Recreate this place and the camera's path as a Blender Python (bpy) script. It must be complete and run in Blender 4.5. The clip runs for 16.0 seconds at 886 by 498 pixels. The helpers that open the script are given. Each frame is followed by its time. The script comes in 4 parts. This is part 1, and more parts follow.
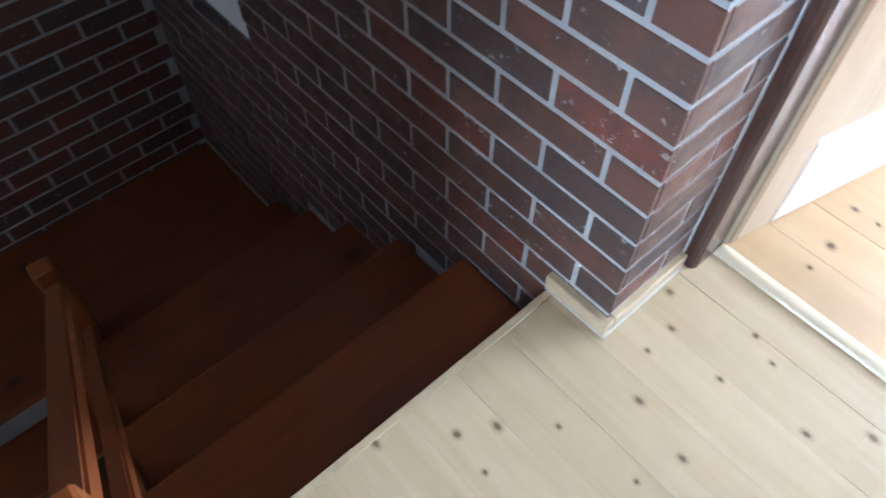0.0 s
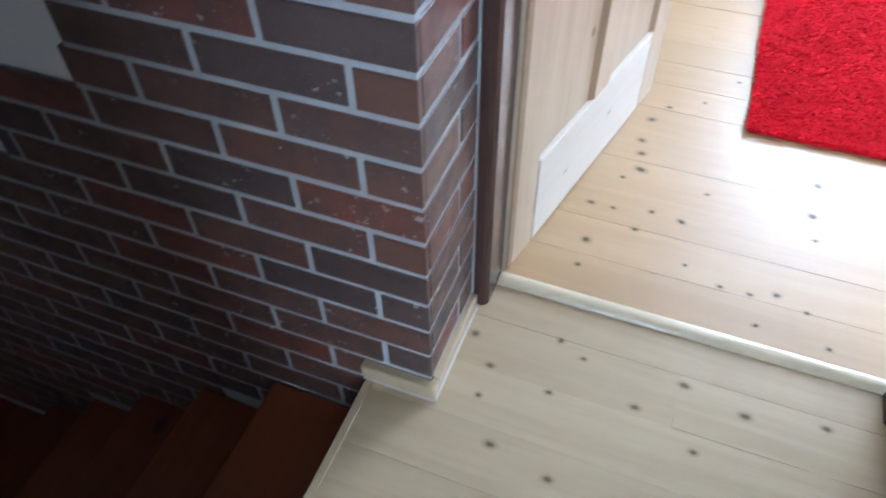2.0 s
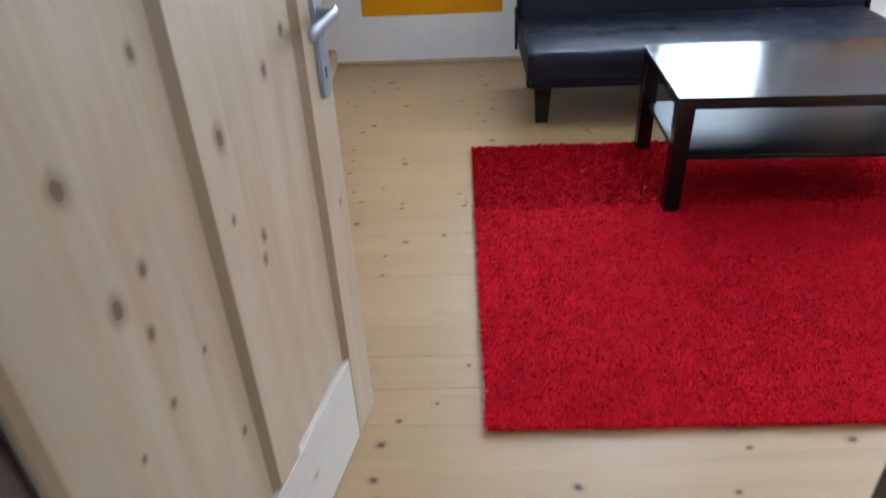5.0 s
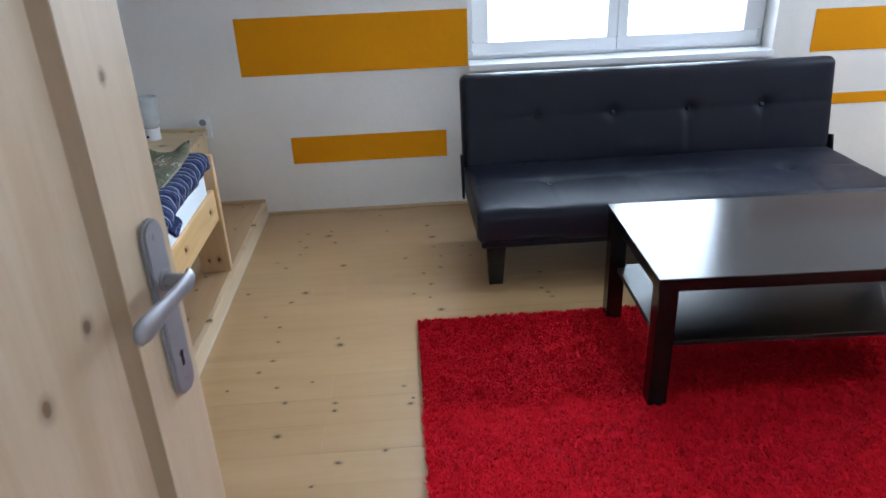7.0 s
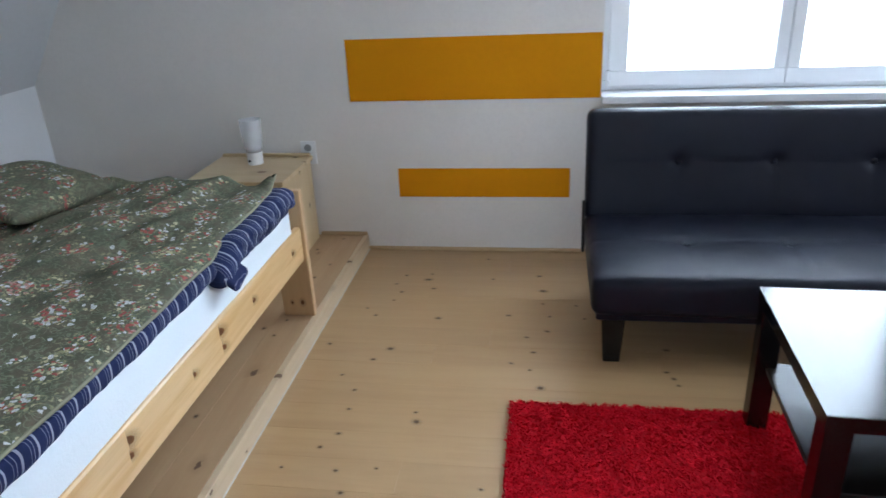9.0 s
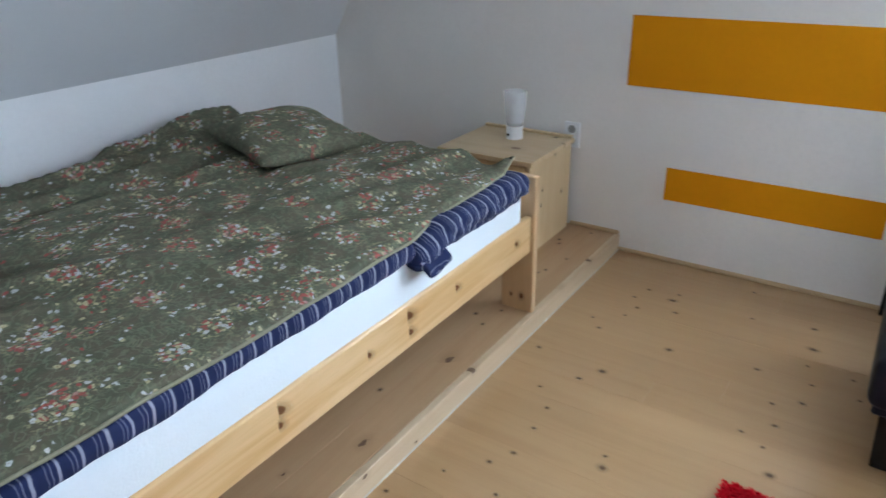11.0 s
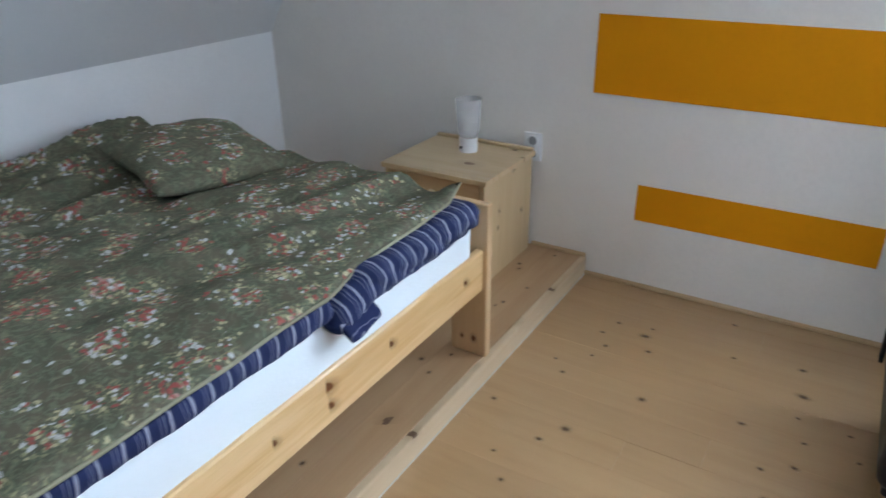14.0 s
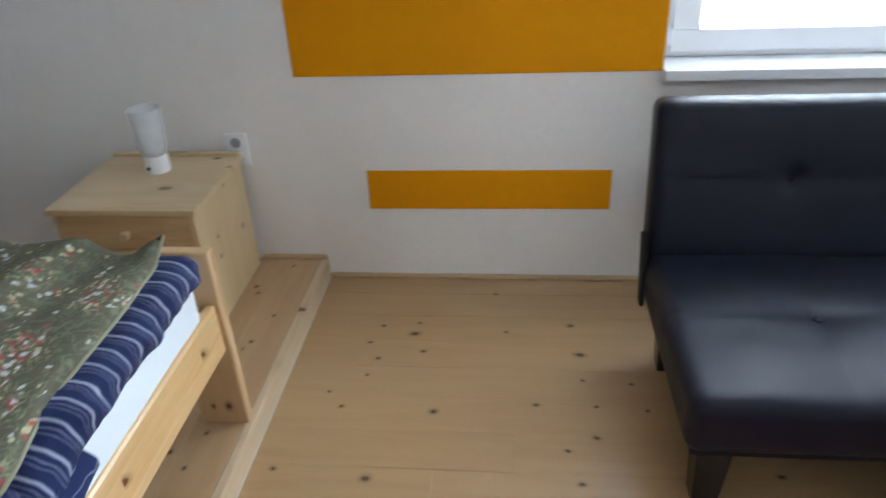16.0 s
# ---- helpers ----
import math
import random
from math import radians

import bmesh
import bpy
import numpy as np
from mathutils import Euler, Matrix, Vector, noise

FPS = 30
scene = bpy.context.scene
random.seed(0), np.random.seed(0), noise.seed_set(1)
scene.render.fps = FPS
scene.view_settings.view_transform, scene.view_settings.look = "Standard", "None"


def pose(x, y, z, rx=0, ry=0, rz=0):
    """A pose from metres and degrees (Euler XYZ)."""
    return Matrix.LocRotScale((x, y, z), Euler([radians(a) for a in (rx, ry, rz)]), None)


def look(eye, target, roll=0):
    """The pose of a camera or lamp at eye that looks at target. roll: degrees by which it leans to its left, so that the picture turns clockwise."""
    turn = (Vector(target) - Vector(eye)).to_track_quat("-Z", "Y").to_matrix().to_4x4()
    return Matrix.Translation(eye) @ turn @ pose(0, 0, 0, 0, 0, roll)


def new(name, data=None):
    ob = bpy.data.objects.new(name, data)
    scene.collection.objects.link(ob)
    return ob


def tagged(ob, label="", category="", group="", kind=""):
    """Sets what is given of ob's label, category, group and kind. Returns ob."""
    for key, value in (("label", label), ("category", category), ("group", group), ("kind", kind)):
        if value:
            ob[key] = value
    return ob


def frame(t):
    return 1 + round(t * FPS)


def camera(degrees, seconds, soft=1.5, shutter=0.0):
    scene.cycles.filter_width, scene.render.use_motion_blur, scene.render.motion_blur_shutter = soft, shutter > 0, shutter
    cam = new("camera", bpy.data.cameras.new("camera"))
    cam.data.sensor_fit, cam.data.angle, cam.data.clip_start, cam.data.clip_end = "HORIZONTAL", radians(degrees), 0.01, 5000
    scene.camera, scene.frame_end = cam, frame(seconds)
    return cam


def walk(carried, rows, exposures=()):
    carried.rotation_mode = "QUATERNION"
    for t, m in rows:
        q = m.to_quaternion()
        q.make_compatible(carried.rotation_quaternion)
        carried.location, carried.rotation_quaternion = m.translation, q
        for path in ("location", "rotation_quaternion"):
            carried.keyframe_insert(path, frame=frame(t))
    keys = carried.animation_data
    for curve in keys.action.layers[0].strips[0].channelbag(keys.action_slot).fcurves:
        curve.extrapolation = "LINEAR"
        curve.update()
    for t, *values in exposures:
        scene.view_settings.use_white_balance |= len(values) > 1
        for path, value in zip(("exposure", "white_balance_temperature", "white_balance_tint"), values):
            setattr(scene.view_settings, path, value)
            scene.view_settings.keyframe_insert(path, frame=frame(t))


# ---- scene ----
cam = camera(64.5, 16.0, shutter=0.5)
PATH = [
    (0, (-0.006, 0.004, 1.325), (0.757, 0.862, -0.313), 0.2),
    (0.5, (-0.007, 0.015, 1.327), (0.873, 0.777, -0.299), 0.2),
    (1, (-0.01, 0.005, 1.328), (0.989, 0.683, -0.267), -1.5),
    (1.5, (-0.01, 0.013, 1.335), (1.116, 0.616, -0.204), -1.5),
    (2, (0.011, -0.008, 1.338), (1.252, 0.495, -0.147), -1.1),
    (2.5, (0.067, -0.039, 1.342), (1.389, 0.365, -0.104), -1.5),
    (3, (0.163, -0.069, 1.348), (1.535, 0.263, -0.07), -3.7),
    (3.5, (0.272, -0.105, 1.354), (1.686, 0.162, -0.035), -3.9),
    (4, (0.385, -0.156, 1.368), (1.872, 0.033, 0.044), -3.3),
    (4.5, (0.483, -0.18, 1.381), (2.072, -0.045, 0.174), -3.6),
    (5, (0.625, -0.187, 1.397), (2.297, -0.125, 0.302), -2.7),
    (5.2, (0.691, -0.18, 1.398), (2.389, -0.154, 0.341), -2.2),
    (7.3, (1.237, -0.24, 1.443), (3.058, -0.312, 0.617), -2.7),
    (7.5, (1.281, -0.245, 1.444), (3.103, -0.282, 0.618), -2.6),
    (8.2, (1.437, -0.291, 1.436), (3.269, -0.205, 0.643), -2.6),
    (10.3, (1.876, -0.403, 1.42), (3.52, 0.355, 0.573), -2.1),
    (10.5, (1.905, -0.407, 1.412), (3.515, 0.424, 0.564), -1.7),
    (11, (1.954, -0.436, 1.411), (3.447, 0.588, 0.562), -1.3),
    (11.5, (1.982, -0.44, 1.393), (3.362, 0.738, 0.553), -0.5),
    (12, (2.001, -0.442, 1.396), (3.267, 0.858, 0.554), 0.5),
    (12.5, (2.016, -0.433, 1.399), (3.275, 0.871, 0.553), 1.0),
    (13, (2.096, -0.404, 1.392), (3.434, 0.815, 0.542), 0.7),
    (13.5, (2.213, -0.349, 1.388), (3.636, 0.767, 0.535), -0.3),
    (14, (2.324, -0.312, 1.392), (3.851, 0.639, 0.518), -0.7),
    (14.5, (2.435, -0.281, 1.39), (4.03, 0.518, 0.485), -0.8),
    (15, (2.551, -0.254, 1.395), (4.195, 0.384, 0.451), -1.8),
    (15.5, (2.615, -0.213, 1.402), (4.292, 0.268, 0.426), -2.2),
    (16, (2.673, -0.13, 1.406), (4.388, 0.077, 0.398), -3.0),
]
walk(cam, [(t, look(eye, target, roll)) for t, eye, target, roll in PATH], [(0, 1.68, 5500, 11), (1, 1.25, 5450, 11), (2, 0.91, 5350, 10), (3, 0.57, 5300, 9), (3.5, 0.42, 5400, 9), (5, 0.0, 5700, 10), (7.5, -0.22, 5850, 10), (8, -0.21, 5850, 10), (10.5, -0.1, 5900, 10), (12.5, -0.14, 5900, 10), (14.5, -0.15, 6000, 10), (16, -0.05, 6200, 10)])

# ---- world and light ----
world = bpy.data.worlds.new("sky")
scene.world = world
world.use_nodes = True
wn = world.node_tree
sky = wn.nodes.new("ShaderNodeTexSky")
sky.sky_type, sky.sun_disc = "NISHITA", False
sky.sun_elevation, sky.sun_rotation = radians(42), radians(200)
wn.links.new(sky.outputs[0], wn.nodes["Background"].inputs[0])
wn.nodes["Background"].inputs[1].default_value = 0.15
sun = new("sun", bpy.data.lights.new("sun", "SUN"))
sun.data.energy, sun.data.angle, sun.data.color = 1.0, radians(12), (1.0, 0.96, 0.9)
sun.matrix_world = look((0, -8, 9), (1, 0, 0))


def area(name, at, target, w, h, watts, tint):
    """Sky light that comes in through an opening, seen or added."""
    lamp = new(name, bpy.data.lights.new(name, "AREA"))
    lamp.data.shape, lamp.data.size, lamp.data.size_y = "RECTANGLE", w, h
    lamp.data.energy, lamp.data.color = watts, tint
    lamp.matrix_world = look(at, target)
    return lamp


area("window_skylight", (5.16, -1.38, 1.59), (0, -1.38, 1.59), 1.5, 1.62, 122, (0.78, 0.9, 1.0))
# fill light for the bed side; its roof window is made up
area("added_roof_fill", (3.85, -4.0, 2.1), (3.85, -2.6, 1.1), 1.0, 0.9, 54, (0.76, 0.89, 1.0))
# added to lift the lower stairs; its window is invented, out of view
area("added_stair_fill", (-1.72, 1.6, 0.1), (0.7, 1.6, -0.5), 0.55, 0.55, 0.75, (0.85, 0.93, 1.0))
# made-up landing window light, placed for the falloff along the bricks
area("added_landing_fill", (-1.72, -0.05, 0.8), (0.6, -0.05, 0.8), 0.62, 0.8, 12.8, (0.78, 0.9, 1.0))

# ---- materials ----


class Nodes:
    """Short calls to build a node tree."""

    def __init__(self, name):
        self.mat = bpy.data.materials.new(name)
        self.mat.use_nodes = True
        self.tree = self.mat.node_tree
        self.bsdf = self.tree.nodes["Principled BSDF"]

    def node(self, kind, sets=(), **wires):
        n = self.tree.nodes.new(kind)
        for key, value in dict(sets).items():
            setattr(n, key, value)
        for key, value in wires.items():
            self.wire(n.inputs[int(key[1:])] if key[0] == "i" and key[1:].isdigit() else n.inputs[key.replace("_", " ")], value)
        return n

    def wire(self, socket, value):
        if hasattr(value, "outputs"):
            value = value.outputs[0]
        if isinstance(value, bpy.types.NodeSocket):
            self.tree.links.new(value, socket)
        elif isinstance(value, tuple) and len(value) == 3 and socket.type == "RGBA":
            socket.default_value = (*value, 1)
        else:
            socket.default_value = value

    def coords(self, sx=1, sy=1, sz=1, shift=True):
        """Object coordinates in metres, scaled, moved by a random step per object."""
        tc = self.node("ShaderNodeTexCoord")
        v = tc.outputs["Object"]
        if shift:
            r = self.node("ShaderNodeObjectInfo").outputs["Random"]
            k = self.node("ShaderNodeVectorMath", {"operation": "SCALE"}, i0=(37.1, 51.7, 23.3), i3=r)
            v = self.node("ShaderNodeVectorMath", {"operation": "ADD"}, i0=v, i1=k)
        return self.node("ShaderNodeVectorMath", {"operation": "MULTIPLY"}, i0=v, i1=(sx, sy, sz)).outputs[0]

    def noise(self, vec, scale, detail=3.0, rough=0.55, warp=0.0):
        return self.node("ShaderNodeTexNoise", i0=vec, Scale=scale, Detail=detail, Roughness=rough, Distortion=warp).outputs[0]

    def math(self, op, a, b=0.0, c=0.0):
        return self.node("ShaderNodeMath", {"operation": op}, i0=a, i1=b, i2=c).outputs[0]

    def smooth(self, v, lo, hi, a=0.0, b=1.0):
        n = self.node("ShaderNodeMapRange", {"interpolation_type": "SMOOTHSTEP"}, i0=v, i1=lo, i2=hi, i3=a, i4=b)
        return n.outputs[0]

    def mix(self, f, a, b, blend="MIX"):
        n = self.node("ShaderNodeMix", {"data_type": "RGBA", "blend_type": blend})
        self.wire(n.inputs[0], f), self.wire(n.inputs[6], a), self.wire(n.inputs[7], b)
        return n.outputs[2]

    def bump(self, h, strength, dist=0.01, normal=None):
        n = self.node("ShaderNodeBump", Height=h, Strength=strength, Distance=dist)
        if normal is not None:
            self.wire(n.inputs["Normal"], normal)
        return n.outputs[0]

    def done(self, color, rough, normal=None, metal=0.0, spec=0.5):
        self.wire(self.bsdf.inputs["Base Color"], color)
        self.wire(self.bsdf.inputs["Roughness"], rough)
        self.wire(self.bsdf.inputs["Metallic"], metal)
        self.wire(self.bsdf.inputs["Specular IOR Level"], spec)
        if normal is not None:
            self.wire(self.bsdf.inputs["Normal"], normal)
        return self.mat


def pine(name, axis, light, dark, knot, rough=0.4, knots=0.5, spacing=0.16, size=0.011, face="z", spec=0.5, cup=0.0, figure=1.0):
    """Softwood boards with the grain along the axis: streaks, a few knots, a slight tint from board to board."""
    n = Nodes(name)
    st = {"x": (0.07, 1, 1), "y": (1, 0.07, 1), "z": (1, 1, 0.07)}[axis]
    grain_at = n.coords(*st)
    base_at = n.coords()
    streak = n.noise(grain_at, 22, 4, 0.6, 0.6)
    fine = n.noise(grain_at, 120, 2, 0.5)
    broad = n.noise(n.coords(*[0.5 * a + 0.08 for a in st]), 3.2, 2)
    sq = [1 / spacing] * 3
    sq["xyz".index(axis)] *= 0.62
    flat = [k for k in "xyz" if k != face]
    wob = n.noise(base_at, 60, 1)
    kv = n.node("ShaderNodeSeparateXYZ", i0=n.coords(*sq))
    kx, ky = [n.math("MULTIPLY_ADD", wob, w, kv.outputs["xyz".index(k)]) for k, w in zip(flat, (0.1, -0.08))]
    vor = n.node("ShaderNodeTexVoronoi", {"voronoi_dimensions": "2D"}, i0=n.node("ShaderNodeCombineXYZ", i0=kx, i1=ky), Scale=1.0)
    cell = n.node("ShaderNodeSeparateColor", i0=vor.outputs["Color"])
    there = n.math("LESS_THAN", cell.outputs[0], knots)
    radius = n.math("MULTIPLY_ADD", n.math("POWER", cell.outputs[1], 1.6), size / spacing * 1.9, size / spacing * 0.4)
    d = n.math("DIVIDE", vor.outputs["Distance"], radius)
    core = n.math("MULTIPLY", n.smooth(d, 1.0, 0.6), there)
    halo = n.math("MULTIPLY", n.smooth(d, 3.4, 0.7), there)
    col = n.mix(n.smooth(streak, 0.3, 0.75, 0.5 - 0.5 * figure, 0.5 + 0.5 * figure), light, dark)
    col = n.mix(n.math("MULTIPLY", n.smooth(fine, 0.45, 0.75), 0.15 * figure), col, tuple(0.75 * c for c in dark))
    col = n.mix(n.math("MULTIPLY", n.smooth(broad, 0.35, 0.7), 0.4), col, tuple(1.05 * a * 0.6 + 0.4 * b for a, b in zip(light, dark)))
    tint = n.node("ShaderNodeObjectInfo").outputs["Random"]
    col = n.mix(n.math("MULTIPLY", tint, 0.24), col, tuple(0.86 * c for c in dark))
    col = n.mix(n.math("MULTIPLY", halo, 0.42), col, tuple(0.62 * a + 0.38 * b for a, b in zip(dark, knot)))
    col = n.mix(n.math("MULTIPLY", core, 0.92), col, knot)
    nor = n.bump(n.math("ADD", streak, n.math("MULTIPLY", fine, 0.4)), 0.12 * figure ** 2, 0.004)
    if cup:
        nor = n.bump(n.noise(n.coords(*[0.8 * a + 0.1 for a in st]), 2.6, 1), cup, 0.012, nor)
    return n.done(col, n.smooth(broad, 0.3, 0.7, rough - 0.02, rough + 0.03), nor, spec=spec)


def knot_wood(name, core, rim):
    """A knot: a dark heart that thins out towards the wood round it."""
    n = Nodes(name)
    at = n.coords(shift=False)
    d = n.node("ShaderNodeVectorMath", {"operation": "LENGTH"}, i0=at).outputs[1]
    d = n.math("MULTIPLY_ADD", n.noise(n.coords(), 60, 2), 0.006, n.math("SUBTRACT", d, 0.003))
    n.wire(n.bsdf.inputs["Alpha"], n.math("MAXIMUM", n.smooth(d, 0.0092, 0.0052, 0.0, 0.9), n.smooth(d, 0.02, 0.005, 0.0, 0.38)))
    return n.done(n.mix(n.smooth(d, 0.011, 0.003), rim, core), 0.35)


def painted(name, color, rough=0.7, grain=0.06, scale=60, bump=0.12, spec=0.3):
    n = Nodes(name)
    at = n.coords(shift=False)
    big, fine = n.noise(at, 1.7, 3), n.noise(at, scale, 3, 0.6)
    col = n.mix(n.smooth(big, 0.3, 0.7), tuple(c * (1 - grain) for c in color), color)
    col = n.mix(n.math("MULTIPLY", n.smooth(fine, 0.35, 0.75), 0.4), col, tuple(c * (1 - grain * 1.4) for c in color))
    return n.done(col, rough, n.bump(fine, bump, 0.003), spec=spec)


floor_pine = pine("floor_pine", "y", (0.48, 0.313, 0.155), (0.395, 0.241, 0.107), (0.055, 0.026, 0.012), 0.35, 0.0, 0.12, 0.0066, spec=0.85, cup=0.3, figure=0.6)
landing_pine = pine("landing_pine", "y", (0.485, 0.376, 0.242), (0.41, 0.302, 0.178), (0.17, 0.09, 0.04), 0.34, 0.0, 0.12, 0.0058, cup=0.4, figure=0.8)
plinth_pine = pine("platform_pine", "x", (0.52, 0.345, 0.195), (0.44, 0.277, 0.143), (0.1, 0.045, 0.02), 0.4, 0.12, 0.15, 0.008)
plinth_front = pine("platform_front_pine", "x", (0.62, 0.49, 0.33), (0.54, 0.4, 0.25), (0.11, 0.05, 0.022), 0.4, 0.5, 0.15, 0.007, "y")
bed_pine = pine("bed_pine", "x", (0.74, 0.525, 0.28), (0.57, 0.335, 0.125), (0.17, 0.055, 0.015), 0.3, 0.0, 0.11, 0.0085, "y")
bed_pine_up = pine("bed_pine_upright", "z", (0.66, 0.46, 0.26), (0.56, 0.35, 0.17), (0.16, 0.06, 0.02), 0.34, 0.4, 0.17, 0.011, "x")
bed_pine_across = pine("bed_pine_headboard", "y", (0.66, 0.46, 0.26), (0.56, 0.35, 0.17), (0.16, 0.06, 0.02), 0.34, 0.4, 0.17, 0.011, "x")
stand_pine = pine("nightstand_pine", "z", (0.65, 0.5, 0.3), (0.56, 0.4, 0.21), (0.13, 0.065, 0.03), 0.38, 0.45, 0.15, 0.009, "y")
stand_top_pine = pine("nightstand_top_pine", "y", (0.66, 0.52, 0.33), (0.58, 0.42, 0.23), (0.2, 0.09, 0.035), 0.36, 0.3, 0.15, 0.01)
drawer_pine = pine("drawer_pine", "y", (0.6, 0.42, 0.23), (0.45, 0.28, 0.13), (0.2, 0.09, 0.035), 0.4, 0.2, 0.15, 0.007, "x")
door_pine = pine("door_pine", "z", (0.59, 0.472, 0.34), (0.48, 0.355, 0.232), (0.20, 0.125, 0.075), 0.42, 0.0, 0.16, 0.0095, "y")
door_rail_pine = pine("door_rail_pine", "x", (0.70, 0.655, 0.58), (0.64, 0.57, 0.48), (0.4, 0.28, 0.19), 0.4, 0.5, 0.15, 0.007, "y")
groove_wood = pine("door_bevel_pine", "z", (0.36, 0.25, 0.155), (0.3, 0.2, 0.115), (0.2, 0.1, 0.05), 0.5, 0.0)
under_wood = pine("subfloor_wood", "y", (0.2, 0.14, 0.08), (0.16, 0.1, 0.06), (0.1, 0.06, 0.03), 0.6, 0.0)
dim_bounce_wood = pine("unseen_dim_bounce_wood", "x", (0.2, 0.13, 0.075), (0.15, 0.092, 0.05), (0.08, 0.04, 0.02), 0.5, 0.2)
strip_pine = pine("strip_pine", "y", (0.62, 0.455, 0.28), (0.52, 0.36, 0.2), (0.2, 0.1, 0.04), 0.4, 0.1)
moulding_pine = pine("threshold_pine", "y", (0.62, 0.53, 0.38), (0.54, 0.44, 0.29), (0.4, 0.25, 0.12), 0.2, 0.1)
floor_knot = knot_wood("floor_knot", (0.095, 0.052, 0.022), (0.22, 0.125, 0.055))
landing_knot = knot_wood("landing_knot", (0.15, 0.092, 0.045), (0.29, 0.19, 0.1))
bed_knot = knot_wood("bed_knot", (0.13, 0.04, 0.008), (0.33, 0.14, 0.03))
door_knot = knot_wood("door_knot", (0.19, 0.12, 0.07), (0.3, 0.2, 0.12))
white_wall = painted("white_wall", (0.79, 0.765, 0.735), 0.85, 0.07, bump=0.06)
# one white: brighter on the knee walls, shade of the slopes in a greyer tone
knee_lit_white = painted("knee_wall_lit_white", (0.86, 0.87, 0.89), 0.8)
slope_shaded_white = painted("sloped_ceiling_shaded_white", (0.66, 0.67, 0.69), 0.85)
orange = painted("orange_paint", (0.68, 0.27, 0.0008), 0.65, 0.06, 45, 0.06, 0.1)
red_band = painted("dark_red_paint", (0.36, 0.045, 0.045), 0.6, 0.06, 45, 0.15, 0.2)
brown_frame = painted("brown_gloss_paint", (0.07, 0.034, 0.028), 0.22, 0.12, 30, 0.03, 0.5)
pvc = painted("white_plastic", (0.82, 0.83, 0.85), 0.3, 0.02, 20, 0.02, 0.5)
mortar = painted("grey_mortar", (0.43, 0.43, 0.435), 0.85, 0.25, 90, 0.4)
caulk = painted("white_sealant", (0.58, 0.56, 0.52), 0.5, 0.05, 120)
dark_stair = pine("stair_red_brown", "x", (0.21, 0.056, 0.018), (0.155, 0.038, 0.0125), (0.05, 0.015, 0.008), 0.32, 0.2)
rail_wood = pine("handrail_red_brown", "y", (0.34, 0.1, 0.032), (0.27, 0.072, 0.022), (0.1, 0.03, 0.01), 0.31, 0.0, figure=0.6)


def brick_glaze():
    """Fired brick slips: brown, red and near-black pieces, with a mottled face and pale flecks of cement."""
    n = Nodes("brick_slip")
    at = n.coords()
    tint = n.node("ShaderNodeObjectInfo").outputs["Random"]
    cloud, fine = n.noise(at, 14, 4, 0.6), n.noise(at, 160, 3, 0.6)
    col = n.mix(n.smooth(tint, 0.35, 0.6), (0.1, 0.047, 0.034), (0.118, 0.053, 0.037))
    col = n.mix(n.smooth(tint, 0.74, 0.8), col, (0.142, 0.045, 0.03))
    col = n.mix(n.math("LESS_THAN", tint, 0.2), col, (0.074, 0.046, 0.039))
    col = n.mix(n.math("MULTIPLY", n.smooth(cloud, 0.42, 0.68), 0.6), col, (0.055, 0.04, 0.036))
    col = n.mix(n.math("MULTIPLY", n.smooth(fine, 0.5, 0.8), 0.35), col, (0.16, 0.11, 0.095))
    fleck = n.math("MULTIPLY", n.smooth(n.noise(at, 48, 3, 0.7), 0.61, 0.68), n.smooth(n.noise(at, 7, 2), 0.46, 0.6))
    col = n.mix(n.math("MULTIPLY", fleck, 0.55), col, (0.45, 0.45, 0.45))
    return n.done(col, n.smooth(cloud, 0.3, 0.7, 0.36, 0.55), n.bump(n.math("ADD", cloud, n.math("MULTIPLY", fine, 0.5)), 0.35, 0.003), spec=0.46)


